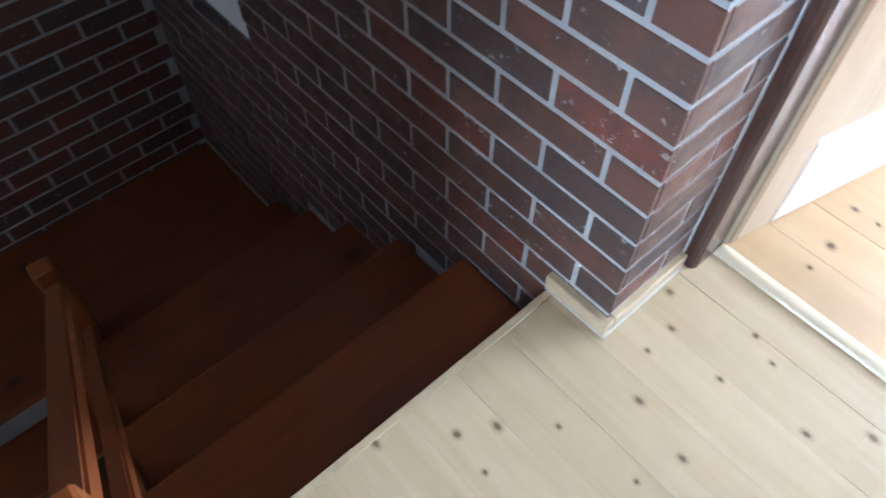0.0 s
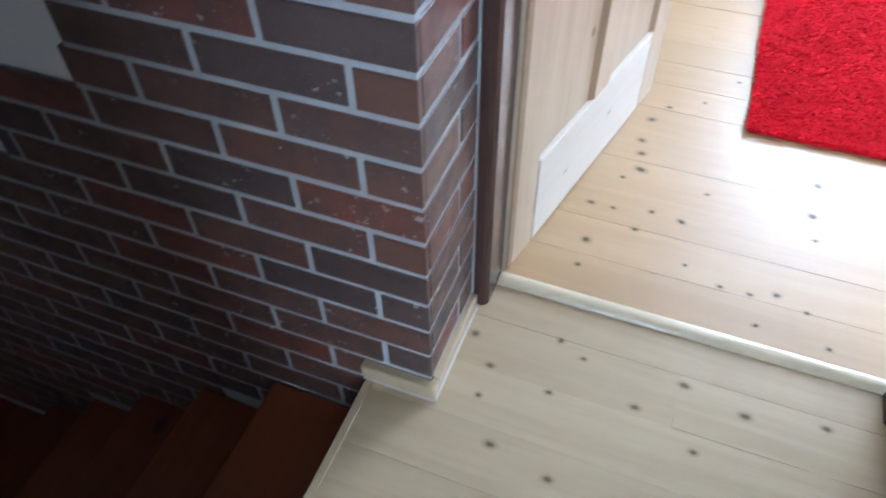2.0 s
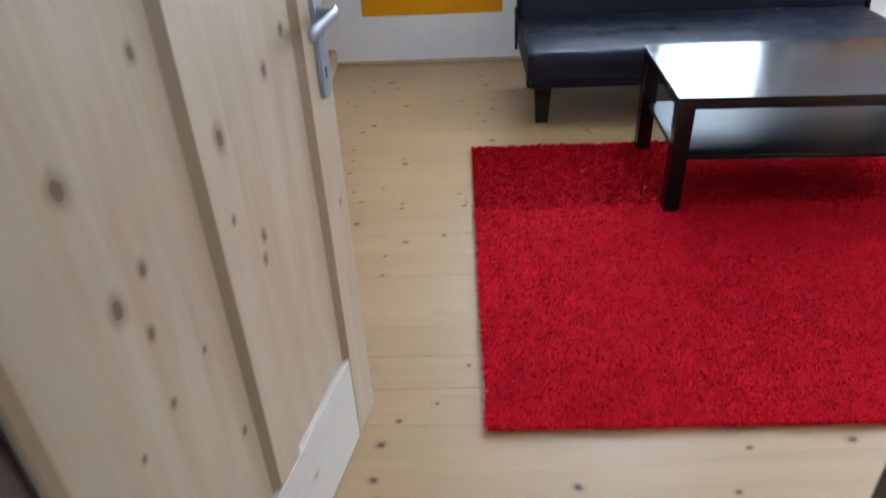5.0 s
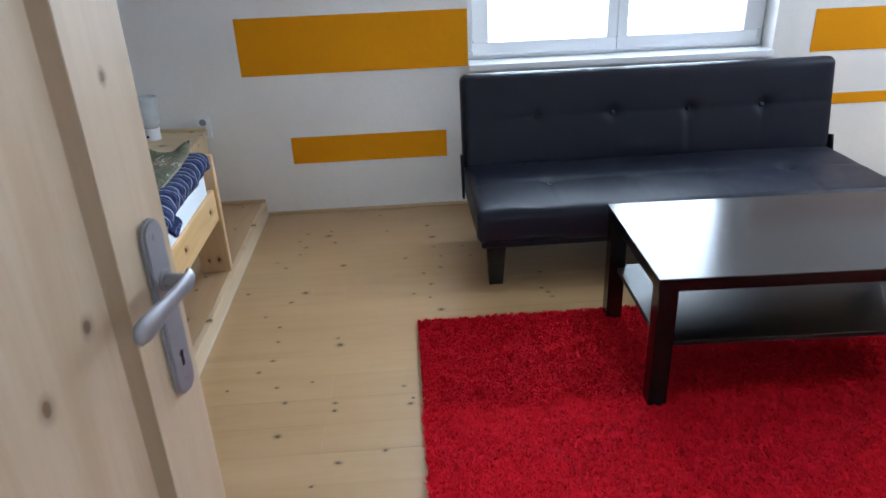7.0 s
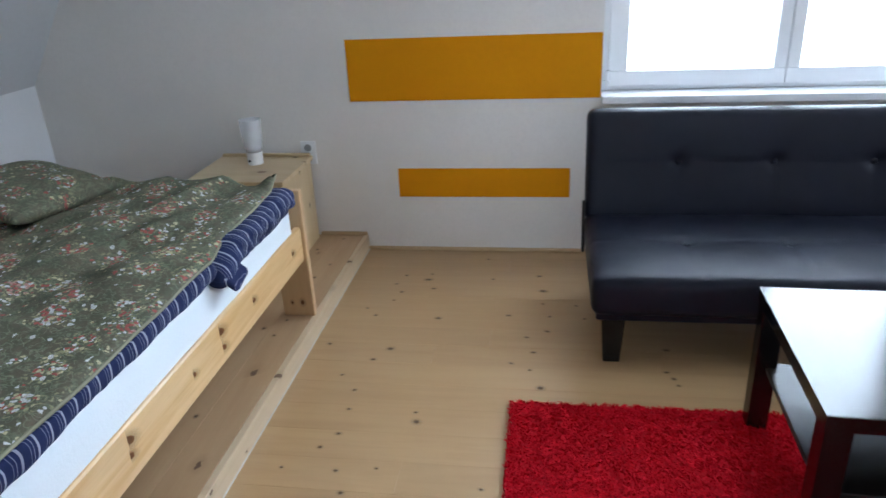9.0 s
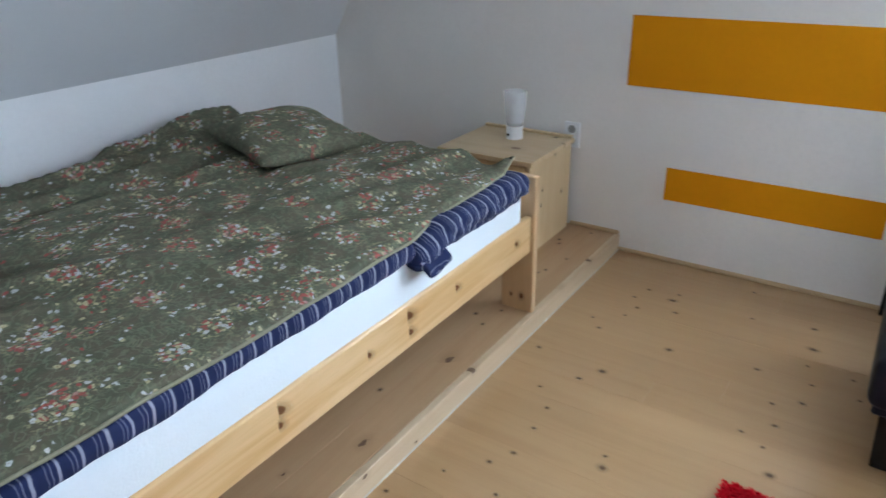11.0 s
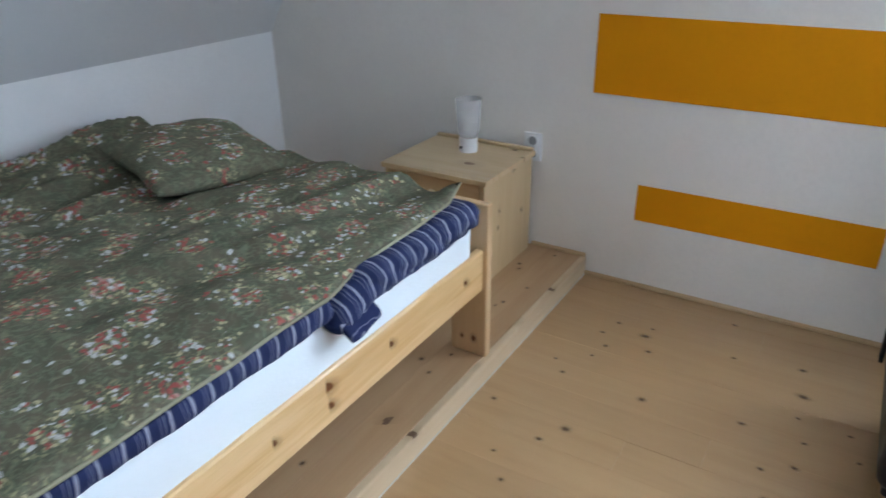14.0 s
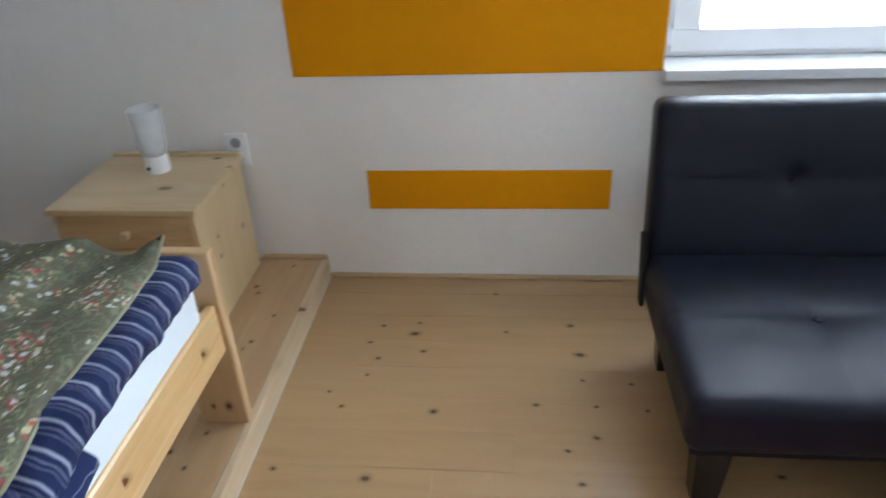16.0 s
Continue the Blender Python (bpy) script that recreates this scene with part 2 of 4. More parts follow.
def floral():
    """Olive cotton with a pale leaf pattern and bunches of red, pink, white and cream flowers."""
    n = Nodes("floral_quilt")
    at = n.coords(shift=False)
    push = n.node("ShaderNodeVectorMath", {"operation": "SCALE"}, i0=n.node("ShaderNodeTexNoise", i0=at, Scale=16.0).outputs[1], i3=0.045)
    v = n.node("ShaderNodeVectorMath", {"operation": "ADD"}, i0=at, i1=push).outputs[0]
    jig = n.node("ShaderNodeVectorMath", {"operation": "SCALE"}, i0=n.node("ShaderNodeTexNoise", i0=at, Scale=70.0).outputs[1], i3=0.012)
    w = n.node("ShaderNodeVectorMath", {"operation": "ADD"}, i0=at, i1=jig).outputs[0]
    squig = n.noise(at, 36, 1, 0.5, 0.9)
    leaf = n.smooth(n.math("ABSOLUTE", n.math("SUBTRACT", squig, 0.5)), 0.05, 0.012)
    blade = n.smooth(n.noise(at, 62, 1, 0.5, 1.2), 0.56, 0.66)
    col = n.mix(n.noise(at, 5, 2), (0.112, 0.1, 0.07), (0.136, 0.124, 0.087))
    col = n.mix(n.math("MULTIPLY", n.smooth(n.noise(at, 24, 2), 0.4, 0.62), 0.5), col, (0.082, 0.108, 0.072))
    col = n.mix(n.math("MULTIPLY", leaf, 0.36), col, (0.235, 0.26, 0.17))
    col = n.mix(n.math("MULTIPLY", blade, 0.16), col, (0.3, 0.31, 0.19))

    def cells(vec, scale, off, spread=1.0):
        moved = n.node("ShaderNodeVectorMath", {"operation": "ADD"}, i0=vec, i1=(off, off * 0.6, 0.0))
        t = n.node("ShaderNodeTexVoronoi", {"voronoi_dimensions": "2D"}, i0=moved, Scale=scale, Randomness=spread)
        return t.outputs["Distance"], n.node("ShaderNodeSeparateColor", i0=t.outputs["Color"]).outputs

    big, kind = cells(v, 7.4, 0.0, 0.85)
    small, other = cells(v, 13.0, 3.1, 0.9)
    bunch = n.smooth(big, 0.34, 0.18)
    spray = n.math("MULTIPLY", n.smooth(small, 0.3, 0.18), n.math("GREATER_THAN", other[0], 0.2))
    halo = n.math("MULTIPLY", n.smooth(big, 0.46, 0.28), n.smooth(n.noise(at, 110, 1), 0.55, 0.62))
    col = n.mix(n.math("MULTIPLY", halo, 0.55), col, (0.4, 0.39, 0.22))
    for scale, off, full in ((64, 0.37, 0.4), (92, 0.81, 0.34), (76, 1.93, 0.28)):
        d, c = cells(w, float(scale), off)
        petal = n.smooth(d, 0.46, 0.34)
        red_here = n.math("ADD", n.math("MULTIPLY", bunch, 0.42), n.math("MULTIPLY", n.math("SUBTRACT", kind[1], 0.5), 0.5))
        warm = n.mix(n.math("GREATER_THAN", c[1], 0.5), (0.33, 0.088, 0.078), (0.42, 0.235, 0.21))
        pale = n.mix(n.math("GREATER_THAN", c[2], 0.55), (0.55, 0.56, 0.58), (0.47, 0.43, 0.27))
        hue = n.mix(n.math("LESS_THAN", c[1], n.math("ADD", red_here, 0.2)), pale, warm)
        in_bunch = n.math("MULTIPLY", n.math("GREATER_THAN", bunch, 0.4), n.math("LESS_THAN", c[0], full))
        in_spray = n.math("MULTIPLY", n.math("GREATER_THAN", spray, 0.4), n.math("LESS_THAN", c[0], full * 0.55))
        loose = n.math("LESS_THAN", c[0], 0.012)
        seen = n.math("MULTIPLY", petal, n.math("MAXIMUM", n.math("MAXIMUM", in_bunch, in_spray), loose))
        col = n.mix(n.math("MULTIPLY", seen, 0.93), col, hue)
        col = n.mix(n.math("MULTIPLY", n.math("MULTIPLY", seen, n.smooth(d, 0.13, 0.06)), 0.5), col, (0.2, 0.1, 0.03))
    weave = n.noise(at, 300, 2)
    nor = n.bump(n.math("ADD", n.math("MULTIPLY", leaf, -0.7), n.math("MULTIPLY", weave, 0.25)), 0.4, 0.006)
    return n.done(col, 0.9, nor, spec=0.15)


def striped():
    """Navy ticking with wide pale lines and hairlines between them."""
    n = Nodes("navy_striped_cotton")
    at = n.coords(shift=False)
    warp = n.noise(at, 9, 2)
    x = n.math("ADD", n.node("ShaderNodeSeparateXYZ", i0=at).outputs[0], n.math("MULTIPLY", warp, 0.035))

    def lines(period, width, off):
        f = n.math("ABSOLUTE", n.math("SUBTRACT", n.math("FRACT", n.math("DIVIDE", n.math("ADD", x, off), period)), 0.5))
        return n.smooth(f, width / period, width / period * 0.55)

    col = n.mix(n.noise(at, 30, 3), (0.012, 0.018, 0.06), (0.02, 0.03, 0.095))
    col = n.mix(n.math("MULTIPLY", lines(0.043, 0.0036, 0.0), 0.8), col, (0.36, 0.38, 0.47))
    col = n.mix(n.math("MULTIPLY", lines(0.043, 0.0012, 0.012), 0.5), col, (0.3, 0.32, 0.42))
    col = n.mix(n.math("MULTIPLY", lines(0.043, 0.0012, 0.02), 0.35), col, (0.3, 0.32, 0.42))
    return n.done(col, 0.85, n.bump(n.noise(at, 260, 2), 0.25, 0.002), spec=0.15)


def leather():
    n = Nodes("black_faux_leather")
    at = n.coords(shift=False)
    cells = n.node("ShaderNodeTexVoronoi", {"feature": "DISTANCE_TO_EDGE"}, i0=at, Scale=260.0).outputs[0]
    big = n.noise(at, 7, 3)
    col = n.mix(big, (0.0078, 0.009, 0.0165), (0.013, 0.0145, 0.0245))
    nor = n.bump(n.math("ADD", n.math("MULTIPLY", n.smooth(cells, 0.0, 0.12), 0.3), n.math("MULTIPLY", big, 1.5)), 0.18, 0.004)
    return n.done(col, n.smooth(big, 0.3, 0.7, 0.36, 0.46), nor, spec=0.17)


def veneer(name="black_brown_veneer", rough=0.14):
    n = Nodes(name)
    at = n.coords(1, 0.05, 1, shift=False)
    g = n.noise(at, 90, 3, 0.6)
    col = n.mix(g, (0.006, 0.005, 0.005), (0.014, 0.010, 0.009))
    return n.done(col, n.smooth(g, 0.2, 0.8, rough, rough + 0.06), n.bump(g, 0.03, 0.002), spec=0.35)


def brushed():
    n = Nodes("satin_nickel")
    at = n.coords(1, 1, 0.06)
    g = n.noise(at, 300, 2)
    return n.done(n.mix(g, (0.31, 0.31, 0.335), (0.37, 0.37, 0.4)), n.smooth(g, 0.2, 0.8, 0.4, 0.52), n.bump(g, 0.05, 0.001), 0.7)


def plush(name, dark, light, scale):
    n = Nodes(name)
    at = n.coords(shift=False)
    r = n.node("ShaderNodeNewGeometry").outputs["Random Per Island"]
    patch = n.noise(at, scale, 2)
    col = n.mix(n.math("MULTIPLY_ADD", r, 0.7, n.math("MULTIPLY", n.smooth(patch, 0.3, 0.7), 0.3)), dark, light)
    return n.done(col, 0.8, spec=0.04)


def glassy(name, rough, tint, ior=1.45, clear=1.0):
    n = Nodes(name)
    n.bsdf.inputs["Transmission Weight"].default_value = clear
    n.bsdf.inputs["IOR"].default_value = ior
    return n.done(tint, rough)


def veil(name, color, cover):
    """Thin milky glass: a pale glossy film that lets most of what is behind it through."""
    n = Nodes(name)
    streak = n.noise(n.coords(shift=False), 14, 2)
    n.wire(n.bsdf.inputs["Alpha"], n.smooth(streak, 0.3, 0.7, cover - 0.02, cover + 0.02))
    return n.done(color, 0.12, spec=0.6)


def glowing(name, color, strength):
    n = Nodes(name)
    g = n.noise(n.coords(shift=False), 0.35, 3)
    n.wire(n.bsdf.inputs["Emission Color"], n.mix(g, tuple(0.92 * c for c in color), color))
    n.bsdf.inputs["Emission Strength"].default_value = strength
    return n.done((0, 0, 0), 1.0, spec=0.0)


brick_mat, floral_mat, stripe_mat = brick_glaze(), floral(), striped()
leather_mat, veneer_mat, nickel = leather(), veneer(), brushed()
shelf_veneer = veneer("worn_shelf_veneer", 0.32)
rug_pile = plush("red_shag_pile", (0.48, 0.0042, 0.011), (0.72, 0.011, 0.026), 11)
rug_base = painted("red_rug_backing", (0.5, 0.006, 0.015), 0.95)
sheet_white = painted("white_bedsheet", (0.76, 0.83, 0.88), 0.9, 0.05, 140, 0.35, 0.1)
clear_glass, frosted = glassy("clear_glass", 0.0, (1, 1, 1)), veil("frosted_lamp_glass", (0.88, 0.9, 0.92), 0.4)
dark_hole = painted("dark_opening", (0.012, 0.012, 0.013), 0.8)
piping_mat = painted("olive_piping", (0.29, 0.28, 0.19), 0.85, 0.15, 90)
far_sky = glowing("bright_overcast_sky", (0.86, 0.94, 1.0), 3.4)

# ---- building blocks ----


def box(x0, x1, y0, y1, z0, z1, bevel=0.0, segments=1):
    bm = bmesh.new()
    bmesh.ops.create_cube(bm, size=1)
    for v in bm.verts:
        v.co = Vector(((x0 + x1) / 2 + v.co.x * (x1 - x0), (y0 + y1) / 2 + v.co.y * (y1 - y0), (z0 + z1) / 2 + v.co.z * (z1 - z0)))
    if bevel:
        bmesh.ops.bevel(bm, geom=bm.edges[:], offset=bevel, segments=segments, profile=0.7, affect="EDGES")
    return bm


def outline(points, axis, lo, hi, bevel=0.0):
    """A prism: a closed outline in the two other axes, drawn out along the axis."""
    bm = bmesh.new()
    i = "xyz".index(axis)

    def place(p, w):
        c = list(p)
        c.insert(i, w)
        return c

    a, b = [bm.verts.new(place(p, lo)) for p in points], [bm.verts.new(place(p, hi)) for p in points]
    bm.faces.new(a), bm.faces.new(b[::-1])
    for k in range(len(points)):
        bm.faces.new((a[k - 1], b[k - 1], b[k], a[k]))
    bmesh.ops.recalc_face_normals(bm, faces=bm.faces)
    if bevel:
        bmesh.ops.bevel(bm, geom=bm.edges[:], offset=bevel, segments=2, affect="EDGES")
    return bm


def rod(a, b, r, sides=16, r2=None):
    bm = bmesh.new()
    a, b = Vector(a), Vector(b)
    m = Matrix.Translation((a + b) / 2) @ (b - a).to_track_quat("Z", "Y").to_matrix().to_4x4()
    bmesh.ops.create_cone(bm, cap_ends=True, segments=sides, radius1=r, radius2=r if r2 is None else r2, depth=(b - a).length, matrix=m)
    return bm


def joined(*many):
    out = bmesh.new()
    for bm in many:
        me = bpy.data.meshes.new("tmp")
        bm.to_mesh(me)
        out.from_mesh(me)
        bm.free()
        bpy.data.meshes.remove(me)
    return out


def mesh_of(name, bm, mat, smooth=False):
    me = bpy.data.meshes.new(name)
    bm.to_mesh(me)
    bm.free()
    me.materials.append(mat)
    if smooth:
        me.polygons.foreach_set("use_smooth", [True] * len(me.polygons))
    return me


def part(name, bm, mat, parent=None, label="", at=None, smooth=False):
    """Links a bmesh as one mesh object, under a thing or a part where given."""
    ob = new(name, mesh_of(name, bm, mat, smooth))
    if parent is not None:
        ob.parent = parent
    if at is not None:
        ob.matrix_basis = at
    return tagged(ob, label)


def thing(name, at, label, category, group=""):
    ob = new(name)
    ob.empty_display_size = 0.1
    ob.matrix_basis = at
    return tagged(ob, label, category, group)


def structure(name, bm, mat, label="", at=None, category=""):
    return tagged(part(name, bm, mat, None, label, at), kind="structure", category=category)


# ---- large structure ----
FAR, BACK, KNEE, RIGHT = 4.86, 1.10, 2.22, -4.96      # room walls
LAND_W, LAND_S, WELL_N = -1.6, -1.9, 2.60             # landing and stairwell walls
PIER, DOOR_L, DOOR_R = 0.732, 0.28, -0.588            # brick face, door opening
EDGE, TREAD, RISE = 0.465, 0.285, 0.203                 # stair edge and steps
CEIL = 2.6
KNEE_H = 0.868
PITCH = 1.6
WIN = (-2.185, -0.575, 0.768, 2.42)                    # window: y, y, sill, head


def gable(y0, y1, top):
    """Height of the roof slope's underside at a place."""
    return lambda y: min(top, KNEE_H + PITCH * min(y1 - y, y - y0))


roof = gable(RIGHT, KNEE, CEIL)
run = (CEIL - KNEE_H) / PITCH
# far wall with the window opening: four pieces butted
y0, y1, zs, zh = WIN
T = 0.34
structure("wall_east", joined(
    outline([(RIGHT, -0.2), (y0, -0.2), (y0, CEIL), (RIGHT + run, CEIL), (RIGHT, KNEE_H)], "x", FAR, FAR + T),
    outline([(y1, -0.2), (KNEE, -0.2), (KNEE, KNEE_H), (KNEE - run, CEIL), (y1, CEIL)], "x", FAR, FAR + T),
    box(FAR, FAR + T, y0, y1, -0.2, zs), box(FAR, FAR + T, y0, y1, zh, CEIL)), white_wall, "white plastered gable wall with a window opening")
structure("wall_north", box(BACK, FAR + T, KNEE, KNEE + 0.2, -0.2, KNEE_H), knee_lit_white, "low white knee wall under the roof slope")
structure("wall_south", box(BACK, FAR + T, RIGHT - 0.2, RIGHT, -0.2, KNEE_H), knee_lit_white, "low white knee wall under the roof slope")
structure("ceiling_slope_north", outline([(KNEE + 0.2, KNEE_H - 0.0), (KNEE, KNEE_H), (KNEE - run, CEIL), (KNEE - run, CEIL + 0.2), (KNEE + 0.2, CEIL + 0.2)], "x", BACK, FAR + T), slope_shaded_white, "white sloped attic ceiling")
# south slope with an opening for the added, unseen roof window
sa, sb = RIGHT + 0.45, RIGHT + 1.15


def slope_piece(ya, yb, xa, xb):
    za, zb = KNEE_H + PITCH * (ya - RIGHT), KNEE_H + PITCH * (yb - RIGHT)
    return outline([(ya, za), (yb, zb), (yb, zb + 0.25), (ya, za + 0.25)], "x", xa, xb)


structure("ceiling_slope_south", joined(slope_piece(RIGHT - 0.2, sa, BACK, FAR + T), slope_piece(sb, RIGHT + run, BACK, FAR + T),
          slope_piece(sa, sb, BACK, 3.35), slope_piece(sa, sb, 4.35, FAR + T)), slope_shaded_white, "white sloped attic ceiling with an added roof window opening")
structure("ceiling", box(LAND_W - 0.2, FAR + T, RIGHT + run, KNEE - run, CEIL, CEIL + 0.2), white_wall, "flat white attic ceiling")
# wall between landing and room
structure("wall_west", joined(box(1.0, BACK, RIGHT - 0.2, DOOR_R - 0.055, -0.2, CEIL), box(1.0, BACK, DOOR_R - 0.055, DOOR_L + 0.035, 2.05, CEIL),
          box(1.0, BACK, DOOR_L + 0.035, WELL_N, -2.0, CEIL)), white_wall, "white plastered wall with a doorway")
structure("wall_pier", box(PIER + 0.014, 1.0, 0.329, WELL_N, -2.6, CEIL), white_wall, "white plastered wall beside the stairs, partly clad in brick slips")
structure("wall_well_north", box(LAND_W - 0.2, 1.0, WELL_N + 0.003, WELL_N + 0.2, -2.6, CEIL), mortar, "stairwell end wall clad in dark brick slips")
structure("wall_well_west", joined(box(LAND_W - 0.2, LAND_W, LAND_S - 0.2, -0.4, -2.6, CEIL), box(LAND_W - 0.2, LAND_W, 0.3, 1.3, -2.6, CEIL), box(LAND_W - 0.2, LAND_W, 1.3, 1.9, -2.6, -0.2), box(LAND_W - 0.2, LAND_W, 1.3, 1.9, 0.4, CEIL), box(LAND_W - 0.2, LAND_W, 1.9, WELL_N + 0.003, -2.6, CEIL), box(LAND_W - 0.2, LAND_W, -0.4, 0.3, -2.6, 0.38), box(LAND_W - 0.2, LAND_W, -0.4, 0.3, 1.22, CEIL)), white_wall, "plain white landing wall with two added window openings")
# added out of view; keeps landing light off the far bricks
structure("wall_landing_light_block", box(LAND_W, -0.3, EDGE - 0.1, EDGE - 0.021, -0.2, CEIL), white_wall, "unseen white wall added to block landing window light")
# unseen landing wall and ceiling, their brown chosen to cut light bounced on the floor
structure("wall_landing_south", box(LAND_W, 1.0, LAND_S - 0.2, LAND_S, -0.2, CEIL), dim_bounce_wood, "unseen landing wall, made brown to weaken bounced light")
structure("ceiling_landing", joined(box(LAND_W - 0.2, 1.0, LAND_S - 0.2, -1.6, CEIL + 0.002, CEIL + 0.2), box(LAND_W - 0.2, BACK, KNEE - run, WELL_N + 0.2, CEIL, CEIL + 0.2)), dim_bounce_wood, "unseen landing ceiling, made brown to weaken bounced light")
floor_room = structure("floor", box(BACK, FAR, RIGHT, KNEE, -0.2, -0.022), under_wood, "pale pine board floor")
floor_landing = structure("floor_landing", joined(box(LAND_W, BACK, LAND_S, EDGE - 0.02, -0.2, -0.022)), under_wood, "pale pine board floor of the landing")
structure("trim_landing_edge", box(LAND_W, PIER, EDGE - 0.02, EDGE, -0.17, 0.001, 0.002), landing_pine, "pine edging board at the head of the stairs")


def planks(parent, x0, x1, y0, y1, mat, seed, width=0.135):
    """Floorboards along y, cut into lengths with staggered joints."""
    rnd = random.Random(seed)
    x = x0
    while x < x1 - 0.01:
        w = min(width, x1 - x)
        y = y0
        while y < y1 - 0.01:
            length = rnd.uniform(1.6, 3.4)
            if y1 - y - length < 0.5:
                length = y1 - y
            lift = rnd.uniform(-0.0003, 0.0003)
            gap = rnd.choice((0.0001, 0.0001, 0.0007))
            bm = box(gap, w - 0.0001, 0.0002, length - 0.0002, -0.022, 0, 0.0003)
            part("plank", bm, mat, parent, at=Matrix.Translation((x, y, lift)))
            y += length
        x += w


# ---- stairs ----
steps = thing("stairs", pose(0, EDGE, 0), "dark red-brown wooden stairs going down to a half landing", "stairs")
for i in range(1, 6):
    part("tread", box(-0.2, PIER - 0.002, (i - 1) * TREAD - 0.03 * (i > 1), i * TREAD, -i * RISE - 0.04, -i * RISE, 0.008, 2), dark_stair, steps)
    part("riser", box(-0.2, PIER - 0.002, (i - 1) * TREAD, (i - 1) * TREAD + 0.015, -i * RISE, -(i - 1) * RISE - 0.042), dark_stair, steps)
part("landing_board", box(LAND_W, PIER - 0.002, 5 * TREAD - 0.03, WELL_N - EDGE, -6 * RISE - 0.05, -6 * RISE, 0.008, 2), dark_stair, steps)
part("riser", box(-0.2, PIER - 0.002, 5 * TREAD, 5 * TREAD + 0.015, -6 * RISE, -5 * RISE - 0.042), dark_stair, steps)
for i in range(1, 5):
    part("tread", box(LAND_W, -0.3, 5 * TREAD - i * TREAD, 5 * TREAD - (i - 1) * TREAD, -(6 + i) * RISE - 0.04, -(6 + i) * RISE, 0.008, 2), dark_stair, steps)
slope = -RISE / TREAD
part("stringer", outline([(-0.02, -0.33), (5 * TREAD, -0.33 + slope * 5 * TREAD), (5 * TREAD, -0.05 + slope * 5 * TREAD), (-0.02, -0.05)], "x", -0.245, -0.202), rail_wood, steps)
structure("floor_below", box(LAND_W, 1.0, EDGE - 1.0, WELL_N, -2.6, -2.5), under_wood, "dark floor below the stairs")
structure("wall_well_south", box(LAND_W, 1.0, EDGE - 1.2, EDGE - 1.0, -2.6, -0.2), white_wall, "plain wall under the landing")

# ---- door frame and threshold ----
def jamb(y_in, side):
    """Steel door jamb: a narrow face on the landing side, the reveal and, on the closing side, the rebate."""
    s = side
    if s > 0:
        pts = [(0.992, y_in + 0.05), (0.992, y_in + 0.016), (0.996, y_in + 0.006), (1.006, y_in), (1.106, y_in), (1.106, y_in + 0.05)]
    else:
        pts = [(0.985, y_in - 0.05), (0.985, y_in - 0.012), (0.997, y_in), (1.066, y_in), (1.066, y_in - 0.02), (1.106, y_in - 0.02), (1.106, y_in - 0.05)]
    return outline(pts, "z", -0.005, 2.05)


frame_1 = tagged(thing("door_1_frame", pose(0, 0, 0), "glossy brown painted steel door frame", "door frame"), kind="structure")
part("jamb", jamb(DOOR_L, 1), brown_frame, frame_1)
part("jamb", jamb(DOOR_R, -1), brown_frame, frame_1)
part("lintel", box(0.985, 1.105, DOOR_R - 0.05, DOOR_L + 0.05, 2.052, 2.1), brown_frame, frame_1)
half = [(1.088 + 0.021 * math.cos(a), 0.0 + 0.015 * math.sin(a)) for a in np.linspace(math.pi, 0, 13)]
bm = outline(half, "y", DOOR_R - 0.012, DOOR_L - 0.002)
structure("trim_threshold", bm, moulding_pine, "varnished half-round pine threshold strip")

# skirting round the pier, stair rails
structure("baseboard", joined(box(PIER - 0.019, PIER + 0.01, 0.303, 0.475, 0.0, 0.042, 0.003), box(PIER + 0.0105, 0.9915, 0.303, 0.328, 0.0, 0.042, 0.003)), landing_pine, "pale pine skirting round the brick pier")
structure("trim_sealant", joined(box(PIER - 0.022, PIER - 0.019, 0.299, 0.47, 0.0, 0.004), box(PIER - 0.022, 0.9915, 0.299, 0.303, 0.0, 0.004)), caulk, "thin white sealant line along the skirting")
railing = thing("stair_railing", pose(-0.2, EDGE, 0, 0, 0, -2.2), "varnished red-brown wooden railing beside the stairs", "railing")


def board(y_a, z_a, y_b, z_b, h, w):
    return outline([(y_a, z_a - h), (y_b, z_b - h), (y_b, z_b), (y_a, z_a)], "x", -w / 2, w / 2, 0.006)


part("handrail", board(0.0, 0.44, 1.32, -0.64, 0.06, 0.055), rail_wood, railing)
part("lower_rail", board(0.02, 0.2, 1.3, -0.9, 0.055, 0.04), rail_wood, railing)
part("newel_post", box(-0.035, 0.035, 1.29, 1.36, -1.217, -0.55, 0.006), rail_wood, railing)
part("newel_post", box(-0.035, 0.035, -0.055, 0.015, 0.0, 0.5, 0.006), rail_wood, railing)
# ---- door leaf ----
ang = math.degrees(math.atan2(0.072 - 0.272, 1.988 - 1.106))
leaf = tagged(thing("door_1", pose(1.108, 0.272, 0.006, 0, 0, ang), "knotty pine panel door standing open into the room", "door"), kind="structure")
L, TH, TALL = 0.905, 0.04, 1.98


def bar(u0, u1, z0, z1, slope_l, slope_r):
    """An upright of the door with sloping edges towards the panels."""
    pts = [(u0, 0), (u1, 0), (u1 + slope_r, 0.012), (u1 + slope_r, TH - 0.012), (u1, TH), (u0, TH), (u0 - slope_l, TH - 0.012), (u0 - slope_l, 0.012)]
    keep = [p for k, p in enumerate(pts) if p not in pts[:k]]
    return outline(keep, "z", z0, z1)


